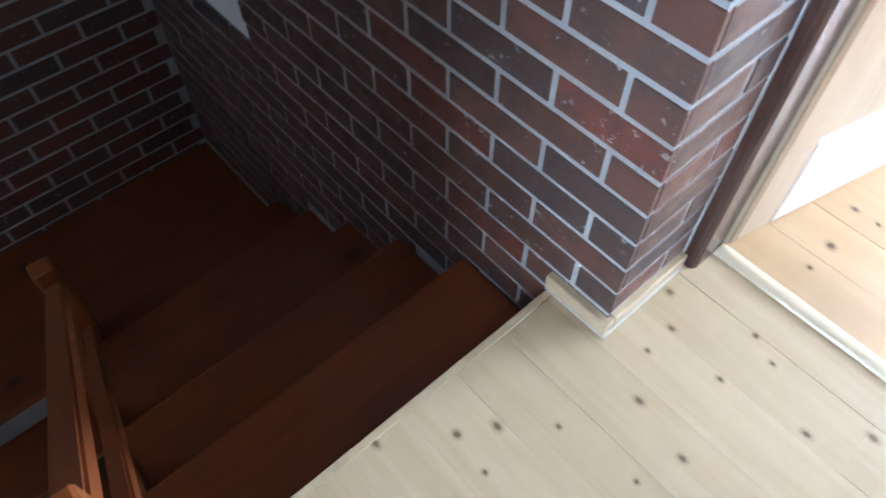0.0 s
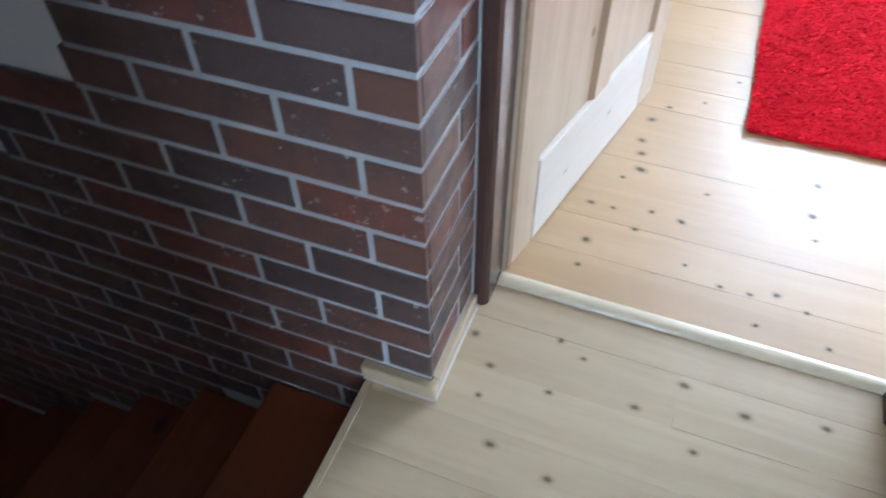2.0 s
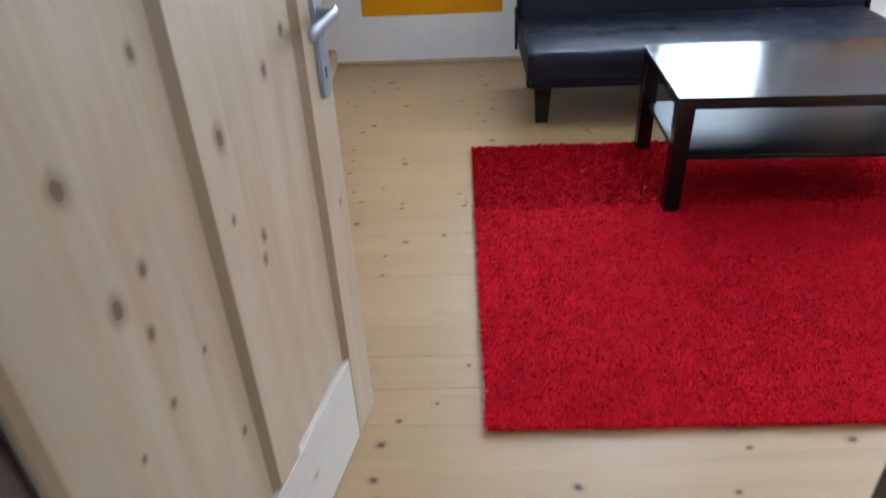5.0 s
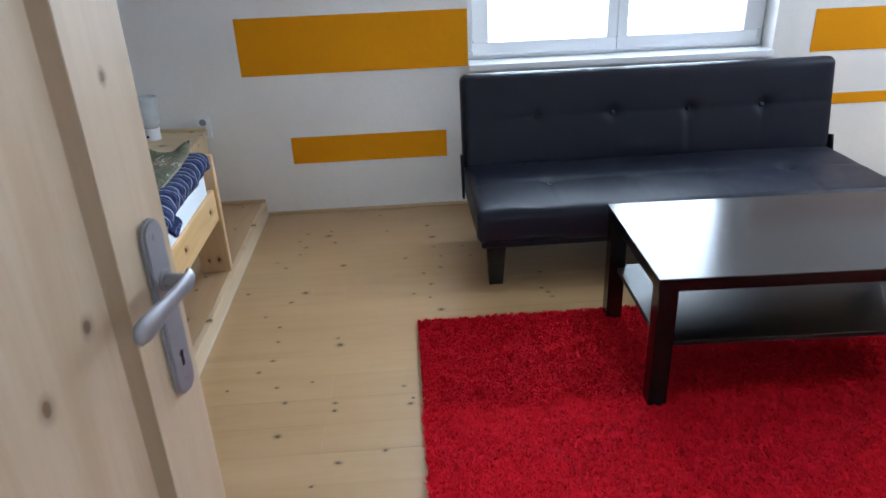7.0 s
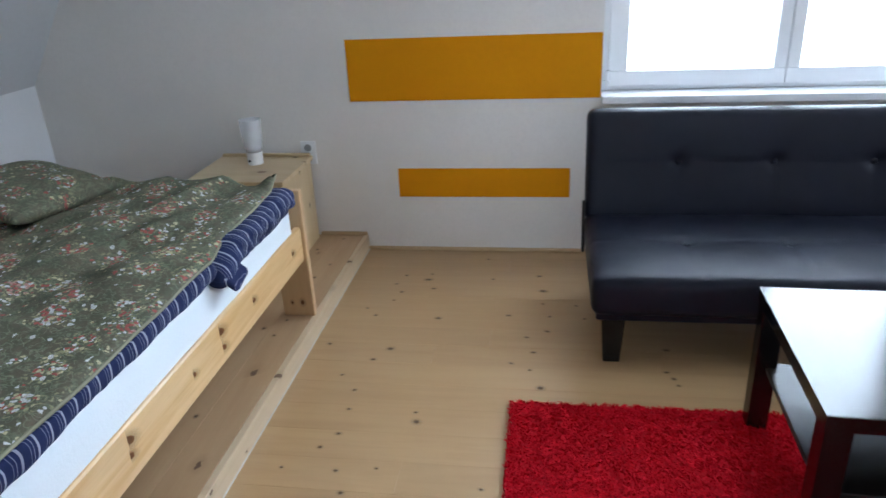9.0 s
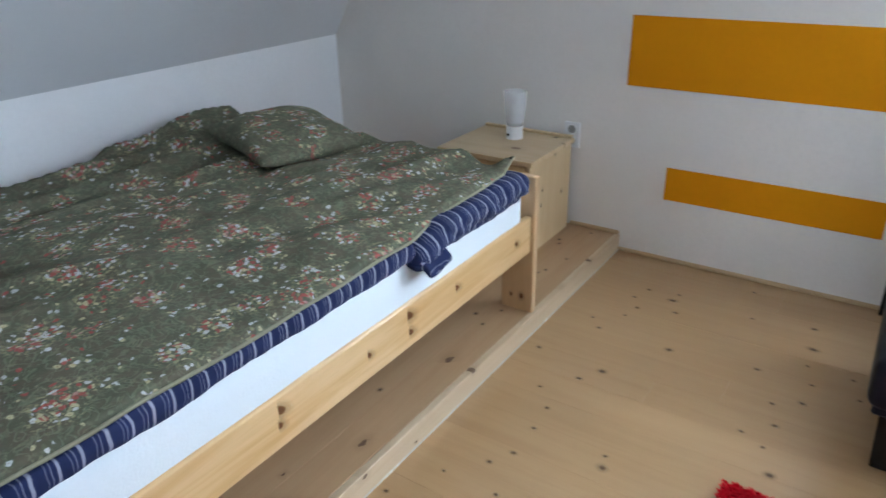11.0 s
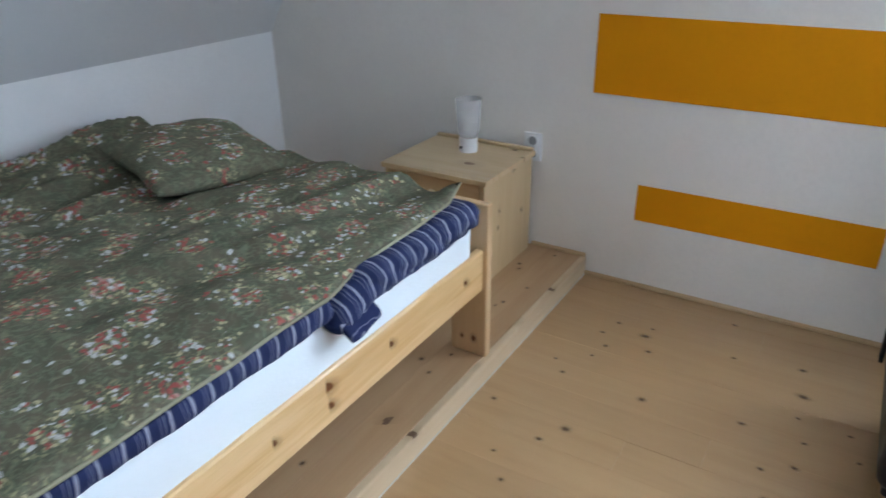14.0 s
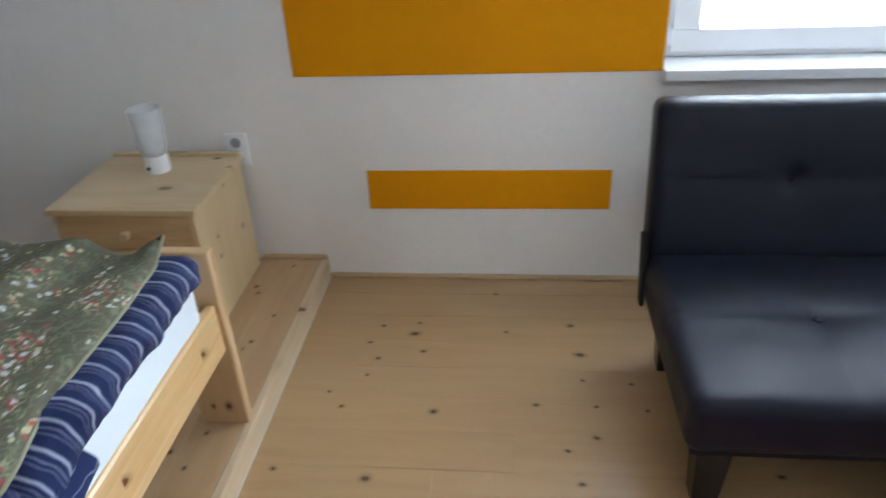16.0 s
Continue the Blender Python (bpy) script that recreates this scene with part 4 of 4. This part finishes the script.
lamp = thing("table_lamp", pose(4.69, 1.035, PTOP + sh), "small white table lamp with a frosted glass shade", "table lamp")
part("base", turned([(0.036, 0), (0.037, 0.004), (0.037, 0.075), (0.035, 0.079), (0.02, 0.08), (0.015, 0.105)]), pvc, lamp, smooth=False)
part("shade", turned([(0.0375, 0.06), (0.045, 0.085), (0.0515, 0.212), (0.05, 0.2122), (0.0435, 0.086), (0.0362, 0.0615), (0.0375, 0.06)]), frosted, lamp, "translucent frosted glass shade", smooth=True)
part("switch", rod((-0.036, 0.012, 0.022), (-0.04, 0.0135, 0.022), 0.006, 12), dark_hole, lamp)

# ---- wall socket ----
socket = thing("wall_socket", pose(FAR, 0.826, 0.515), "white double wall socket beside the nightstand", "socket")
part("plate", box(-0.012, 0.0, -0.038, 0.038, -0.058, 0.058, 0.004, 2), pvc, socket)
for z in (0.027, -0.027):
    part("outlet", rod((-0.0145, 0, z), (-0.009, 0, z), 0.0215, 24), pvc, socket)
    # flat grey disc: the shade inside the outlet as colour
    part("recess_shade", turned([(0.018, 0), (0.018, 0.0006)], 20), painted("socket_shade_grey", (0.3, 0.3, 0.31), 0.5), socket, at=pose(-0.0147, 0, z, 0, -90, 0))
    part("pin", rod((-0.019, 0, z + 0.01), (-0.0146, 0, z + 0.01), 0.0025, 8), nickel, socket)

# ---- sofa bed ----
sofa = thing("sofa_bed", pose(3.82, -1.415, 0), "black faux leather sofa bed with buttoned cushions", "sofa")
SW = 1.83
BUTTONS = (-0.55, -0.185, 0.185, 0.55)


def tufted(sx, sy, sz, at, axis, sign, nx, ny, nz, depth=0.02):
    """A padded cushion with button dimples and soft creases on one face."""
    bm = rounded(sx, sy, sz, 0.035, nx, ny, nz)
    for v in bm.verts:
        outer = v.co.z * sign if axis == 2 else v.co.x * sign
        half_t = (sz if axis == 2 else sx) / 2
        if outer > half_t * 0.5:
            u, w = v.co.y, (v.co.x if axis == 2 else v.co.z)
            lim = (sx if axis == 2 else sz) / 2
            dent = 0.0
            for b in BUTTONS:
                r2 = (u - b) ** 2 + (w - at) ** 2
                dent += depth * math.exp(-r2 / 0.0012) + 0.35 * depth * math.exp(-r2 / 0.012)
                dent += 0.22 * depth * math.exp(-((u - b) / 0.012) ** 2) * (w < at + 0.02)
            dent += 0.18 * depth * math.exp(-((w - at) / 0.012) ** 2)
            puff = 0.012 * (1 - (w / lim) ** 4) * (1 - (u / (sy / 2)) ** 6)
            k = sign * (puff - dent) + 0.003 * noise.noise(Vector((u * 5, w * 7, 1.5)))
            if axis == 2:
                v.co.z += k
            else:
                v.co.x += k
    return bm


seat = part("seat_cushion", placed(tufted(0.66, SW, 0.15, 0.0, 2, 1, 44, 120, 8, 0.016), 0.325, 0, 0.285), leather_mat, sofa, smooth=True)
bm = tufted(0.12, SW, 0.465, 0.02, 0, -1, 6, 120, 34, 0.015)
back = part("back_cushion", bm, leather_mat, sofa, at=pose(0.697, 0, 0.55, 0, 9, 0), smooth=True)
for b in BUTTONS:
    part("button", turned([(0.0, -0.003), (0.011, -0.002), (0.012, 0.001), (0.008, 0.004), (0.0, 0.005)], 14), leather_mat, seat, at=Matrix.Translation((0.325, b, 0.35)), smooth=True)
    part("button", turned([(0.0, -0.003), (0.011, -0.002), (0.012, 0.001), (0.008, 0.004), (0.0, 0.005)], 14), leather_mat, back, at=pose(-0.052, b, 0.02, 0, -90, 0), smooth=True)
part("seat_frame", box(0.02, 0.64, -SW / 2 + 0.02, SW / 2 - 0.02, 0.185, 0.222, 0.006), leather_mat, sofa)
for s in (-1, 1):
    part("hinge_bracket", outline([(0.58, 0.2), (0.62, 0.2), (0.68, 0.4), (0.61, 0.42), (0.59, 0.34)], "y", s * (SW / 2 + 0.005) - 0.006, s * (SW / 2 + 0.005) + 0.006, 0.003), dark_hole, sofa)
    for x in (0.075, 0.56):
        bm = bmesh.new()
        bmesh.ops.create_cone(bm, cap_ends=True, segments=4, radius1=0.042, radius2=0.058, depth=0.187, matrix=pose(x, s * (SW / 2 - 0.082), 0.0935) @ pose(0, 0, 0, 0, 0, 45))
        bmesh.ops.bevel(bm, geom=bm.edges[:], offset=0.003, segments=1, affect="EDGES")
        part("leg", bm, veneer_mat, sofa)

# ---- rug ----
RX0, RX1, RY0, RY1 = 1.883, 3.58, -2.6, -0.234
NAP = 3.0
rug = thing("rug", pose(0, 0, 0), "bright red shag pile rug under the table", "rug")
part("backing", box(RX0 + 0.006, RX1 - 0.006, RY0 + 0.006, RY1 - 0.006, 0.0008, 0.0135), rug_base, rug)


def pile(count, seed):
    """Thousands of bent, tapered yarn ends."""
    g = np.random.default_rng(seed)
    tufts = count // 6
    tx, ty = g.uniform(RX0, RX1, tufts), g.uniform(RY0, RY1, tufts)
    bent = np.where(tx > NAP + g.normal(0, 0.012, tufts), np.pi, 0.0)                # the nap lies two ways
    flat = bent < 1.0
    ta = bent + 0.4 * np.sin(tx * 9 + 2 * np.sin(ty * 7)) + g.normal(0, 1, tufts) * np.where(flat, 0.85, 0.65)
    tl, tall = np.where(flat, g.uniform(0.55, 0.98, tufts), g.uniform(0.4, 0.75, tufts)), g.uniform(0.8, 1.2, tufts)
    k = np.arange(count) % tufts
    x, y = np.clip(tx[k] + g.normal(0, 0.0075, count), RX0, RX1), np.clip(ty[k] + g.normal(0, 0.0075, count), RY0, RY1)
    a, lean = ta[k] + g.normal(0, 0.4, count), np.clip(tl[k] + g.normal(0, 0.1, count), 0.4, 1.04)
    length = g.uniform(0.018, 0.027, count) * tall[k]
    half_w = g.uniform(0.0018, 0.003, count)
    dx, dy = np.cos(a) * lean, np.sin(a) * lean
    sx, sy = -np.sin(a) * half_w, np.cos(a) * half_w
    up = np.sqrt(np.maximum(0.1, 1.15 - lean ** 2))
    pts = np.empty((count, 5, 3))
    base = np.stack([x, y, np.full(count, 0.0085)], 1)
    m = base + np.stack([dx * 0.35, dy * 0.35, up * 0.6], 1) * length[:, None]
    tip = base + np.stack([dx * 0.95, dy * 0.95, up * 0.75], 1) * length[:, None]
    s = np.stack([sx, sy, np.zeros(count)], 1)
    pts[:, 0], pts[:, 1], pts[:, 2], pts[:, 3], pts[:, 4] = base - s, base + s, m + s, m - s, tip
    k = np.arange(count)[:, None] * 5
    tris = np.concatenate([k + [0, 1, 2], k + [0, 2, 3], k + [3, 2, 4]]).tolist()
    me = bpy.data.meshes.new("pile")
    me.from_pydata(pts.reshape(-1, 3).tolist(), [], tris)
    me.materials.append(rug_pile)
    return me


ob = tagged(new("pile", pile(260000, 5)), "long tufted red pile", kind="stuff")
ob.parent = rug

# ---- coffee table on the rug ----
TX, TY, TL, TD, TZ = 2.945, -0.941, 1.08, 0.615, 0.472
table = thing("coffee_table", pose(TX, TY, 0.012, 0, 0, -1.8), "black-brown coffee table with a lower shelf on the rug", "coffee table")
tz = TZ - 0.012
part("tabletop", box(0, TD, -TL, 0, tz - 0.042, tz, 0.0025, 2), veneer_mat, table)
for x in (0.004, TD - 0.064):
    for y in (-0.064, -TL + 0.004):
        part("leg", box(x, x + 0.06, y, y + 0.06, 0, tz - 0.0425, 0.002), veneer_mat, table)
part("shelf", box(0.035, TD - 0.035, -TL + 0.035, -0.035, 0.206, 0.224, 0.002), shelf_veneer, table)

# ---- brick slips ----
structure("trim_mortar_joint", box(0.983, 0.9912, 0.3125, 0.3185, 0.0462, 2.05, 0.0015), mortar, "pale mortar joint between bricks and door frame")
COURSE, SLIP_L, SLIP_H, HALF, FIRST = 0.0833, 0.2525, 0.0705, 0.098, 0.0504
slips = {}


def slip(parent, length, m):
    key = round(length, 3)
    if key not in slips:
        slips[key] = mesh_of("brick", box(0, key, -0.014, 0, 0, SLIP_H, 0.0016), brick_mat)
    ob = new("brick", slips[key])
    ob.parent = parent
    ob.matrix_basis = m


def stair_line(y):
    """Height of the steps beside the wall."""
    return 0.0 if y < EDGE else -RISE * min(6, 1 + int((y - EDGE) / TREAD))


pier = bpy.data.objects["wall_pier"]
rnd = random.Random(11)
clad = []
for k in range(-15, 17):
    z = FIRST + k * COURSE + 0.0064
    reach = WELL_N if k < -2 else (1.757, 1.556, 1.267, 0.968, 0.68)[min(4, (k + 2) // 3)]   # teeth of three courses
    y = 0.316
    first = True
    while y < min(reach, WELL_N) - 0.02:
        length = (HALF if k % 2 == 0 else 0.234) if first else SLIP_L
        first = False
        length = min(length, reach - 0.002 - y)
        if z + SLIP_H * 0.4 > stair_line(y + length - 0.02) and length > 0.03:
            j = rnd.uniform(-0.0012, 0.0012)
            slip(pier, length, Matrix.Translation((PIER + 0.014 + j, y + length, z)) @ pose(0, 0, 0, 0, 0, -90))
        y += length + 0.0135
    clad.append((z, min(y, reach + 0.006, WELL_N)))
for k in range(0, 29):
    z = FIRST + k * COURSE + 0.0064
    cuts = [0.162, 0.0825] if k % 2 == 0 else [0.258]
    x = PIER + 0.016
    for n_, c in enumerate(cuts):
        c -= 0.016 if n_ == 0 else 0
        slip(pier, c, Matrix.Translation((x, 0.33 + rnd.uniform(-0.001, 0.001), z)))
        x += c + 0.0135
# mortar bed behind the slips, stepped like them
steps_up = [(0.3205, clad[0][0] - 0.0128)]
for z, y in clad:
    steps_up += [(y - 0.008, z - 0.0128), (y - 0.008, z + SLIP_H)]
steps_up.append((0.3205, clad[-1][0] + SLIP_H))
part("mortar", outline(steps_up, "x", PIER + 0.003, PIER + 0.0145), mortar, pier, "pale grey mortar joints")
part("mortar", box(PIER + 0.0035, 0.9965, 0.3185, 0.3295, 0.038, CEIL), mortar, pier, "pale grey mortar joints")
north = bpy.data.objects["wall_well_north"]
for k in range(-16, 10):
    z = FIRST + k * COURSE + 0.0064
    x = -1.42 - (0.127 if k % 2 else 0)
    while x < PIER - 0.01:
        length = min(SLIP_L, PIER - x)
        if length > 0.03:
            slip(north, length, Matrix.Translation((x, WELL_N + 0.014 + rnd.uniform(-0.001, 0.001), z)))
        x += SLIP_L + 0.0135

# ---- floorboards ----
planks(floor_room, BACK + 0.004, FAR, RIGHT, PLAT + 0.03, floor_pine, 3)
planks(floor_landing, LAND_W, BACK - 0.001, LAND_S, EDGE - 0.02, landing_pine, 4)

# ---- knots in the wood ----
disc = {}


def knot(parent, m, mat, long, grain_x):
    """A flat oval knot lying in the face of a board, longer along the grain."""
    key = (mat.name, round(long, 2), grain_x)
    if key not in disc:
        bm = bmesh.new()
        bmesh.ops.create_circle(bm, cap_ends=True, segments=20, radius=0.022)
        disc[key] = mesh_of("knot", bm, mat)
    ob = new("knot", disc[key])
    ob.parent = parent
    ob.matrix_basis = m @ Matrix.Diagonal((long, 1, 1, 1) if grain_x else (1, long, 1, 1))
    ob.visible_shadow = False


BY_DOOR = ((1.85, 0.04), (1.74, 0.05), (1.68, 0.04), (1.61, 0.03), (1.56, 0.07), (1.43, 0.13), (1.43, 0.07), (1.37, 0.0), (1.45, -0.03), (1.44, -0.11), (1.29, 0.11), (1.2, 0.11),
           (1.71, -0.44), (1.58, -0.43), (1.49, -0.44), (1.69, -0.81), (1.82, -0.88), (1.58, -0.76), (1.29, -0.67), (1.22, -0.66), (1.24, -0.43), (1.15, -0.48), (1.16, -0.32),
           (1.25, -0.3), (1.25, -0.23), (1.29, -0.14), (1.27, -0.36), (1.57, -0.16), (2.72, 0.1), (2.6, 0.1), (2.81, 0.03), (2.14, -0.19), (1.99, -0.1), (1.93, 0.0), (1.84, -1.14), (2.85, -0.11))
BY_RUG = ((3.71, 0.39), (3.51, 0.31), (3.79, -0.29), (3.68, -0.33), (3.46, 0.07), (3.51, 0.08), (2.95, 0.23), (3.21, 0.27), (3.83, -0.22), (3.62, 0.32), (3.38, 0.31), (3.31, 0.35), (3.23, 0.15), (3.21, 0.44),
          (3.06, 0.53), (3.12, 0.23), (3.1, 0.06), (3.06, 0.06), (3.1, -0.2), (3.07, -0.19), (3.17, -0.17), (3.96, -0.79), (3.81, -0.77), (3.77, -0.79), (3.73, -0.8))
BY_SOFA = ((4.57, 0.19), (4.51, 0.2), (4.42, 0.16), (4.55, 0.31), (4.75, -0.06), (4.57, -0.31), (4.42, -0.33), (4.53, -0.1), (4.22, 0.42), (4.16, 0.37), (4.3, 0.32), (4.15, 0.1),
           (4.46, 0.34), (4.38, 0.3), (4.3, -0.33), (4.29, -0.47), (4.07, -0.35), (4.19, -0.19), (3.9, 0.25), (3.82, 0.3), (3.92, 0.5), (3.91, -0.3), (4.19, -0.36), (4.18, -0.5), (4.02, -0.27))
LARGE = {(1.85, 0.04), (1.74, 0.05), (1.68, 0.04), (1.61, 0.03), (1.71, -0.44), (1.58, -0.43), (4.51, 0.2), (4.15, 0.1), (3.9, 0.25), (4.42, -0.33), (3.46, 0.07), (2.95, 0.23), (1.84, -1.14), (1.29, -0.67), (1.29, 0.11), (3.68, -0.33)}
rnd = random.Random(8)
for x, y in BY_DOOR + BY_RUG + BY_SOFA:
    r = rnd.uniform(0.95, 1.15) if (x, y) in LARGE else rnd.uniform(0.45, 0.75)
    knot(floor_room, Matrix.Translation((x, y, 0.0007)) @ pose(0, 0, 0, 0, 0, rnd.uniform(-20, 20)) @ Matrix.Scale(r, 4), floor_knot, rnd.choice((1.2, 1.5)), False)
for x, y in ((4.8, 0.68), (4.66, 0.775), (4.49, 0.66), (4.35, 0.69), (3.96, 0.68), (3.89, 0.75), (3.84, 0.69), (3.69, 0.83), (3.33, 0.76)):
    knot(plat, Matrix.Translation((x, y, PTOP + 0.0006)) @ Matrix.Scale(rnd.uniform(0.55, 0.8), 4), floor_knot, 1.2, True)
ON_LANDING = ((0.33, 0.26), (0.41, 0.31), (0.5, 0.23), (0.66, 0.16), (0.53, 0.06), (0.91, 0.28), (0.76, 0.22), (0.96, 0.09), (0.82, 0.08), (0.93, 0.03), (0.85, -0.1), (0.84, 0.22),
              (0.63, 0.03), (0.21, 0.44), (0.34, 0.35), (0.79, -0.23), (0.91, -0.32), (0.94, -0.48), (0.94, -0.19))
for x, y in ON_LANDING:
    knot(floor_landing, Matrix.Translation((x, y, 0.0007)) @ Matrix.Scale(rnd.uniform(0.5, 0.85), 4), landing_knot, rnd.choice((1.2, 1.5)), False)
for x, z, r, turn in ((0.242, 0.41, 1.0, 35), (0.32, 0.205, 0.75, 0), (0.115, 0.203, 0.6, 0)):
    knot(stand, pose(x, -0.0006, z, 90, turn, 0) @ Matrix.Scale(r, 4), floor_knot, 1.5, False)
knot(stand, pose(0.372, 0.063, sh + 0.0006) @ Matrix.Scale(0.8, 4), floor_knot, 1.5, False)
rail = next(o for o in bed.children if o.name.startswith("side_rail"))
for x, z, r in ((3.882, 0.405, 0.8), (3.51, 0.407, 0.85), (3.268, 0.431, 1.25), (3.272, 0.378, 1.0), (3.095, 0.401, 0.8), (2.785, 0.431, 1.2), (2.78, 0.391, 0.85), (2.46, 0.41, 1.0), (2.2, 0.43, 0.8)):
    knot(rail, pose(x - 1.96, 0.0114, z - PTOP, 90, 0, -25) @ Matrix.Scale(1.45 * r, 4), bed_knot, 1.2, True)
for y, z, r in ((0.045, 0.062, 0.95), (0.088, 0.06, 0.6)):
    knot(bed, pose(bl - 0.0006, y, z, 0, -90, 0) @ Matrix.Scale(r, 4), bed_knot, 1.5, True)
BY_HINGE = ((0.173, 1.049), (0.194, 0.871), (0.348, 1.142), (0.256, 0.891), (0.234, 0.802), (0.148, 0.653), (0.366, 0.474), (0.326, 0.694), (0.231, 0.675))
BY_LOCK = ((0.472, 0.976), (0.66, 1.014), (0.46, 0.845), (0.557, 0.755), (0.546, 0.713), (0.866, 0.652), (0.743, 1.058), (0.85, 1.3))
for u, z in BY_HINGE + BY_LOCK:
    inset = 0.0125 if 0.13 < u < 0.407 or 0.508 < u < 0.792 else 0.0
    r = 1.3 if (u, z) in ((0.173, 1.049), (0.472, 0.976), (0.194, 0.871)) else rnd.uniform(0.45, 0.9)
    knot(leaf, pose(u, inset - 0.0006, z, 90, 0, 0) @ Matrix.Scale(r, 4), door_knot, 1.5, False)
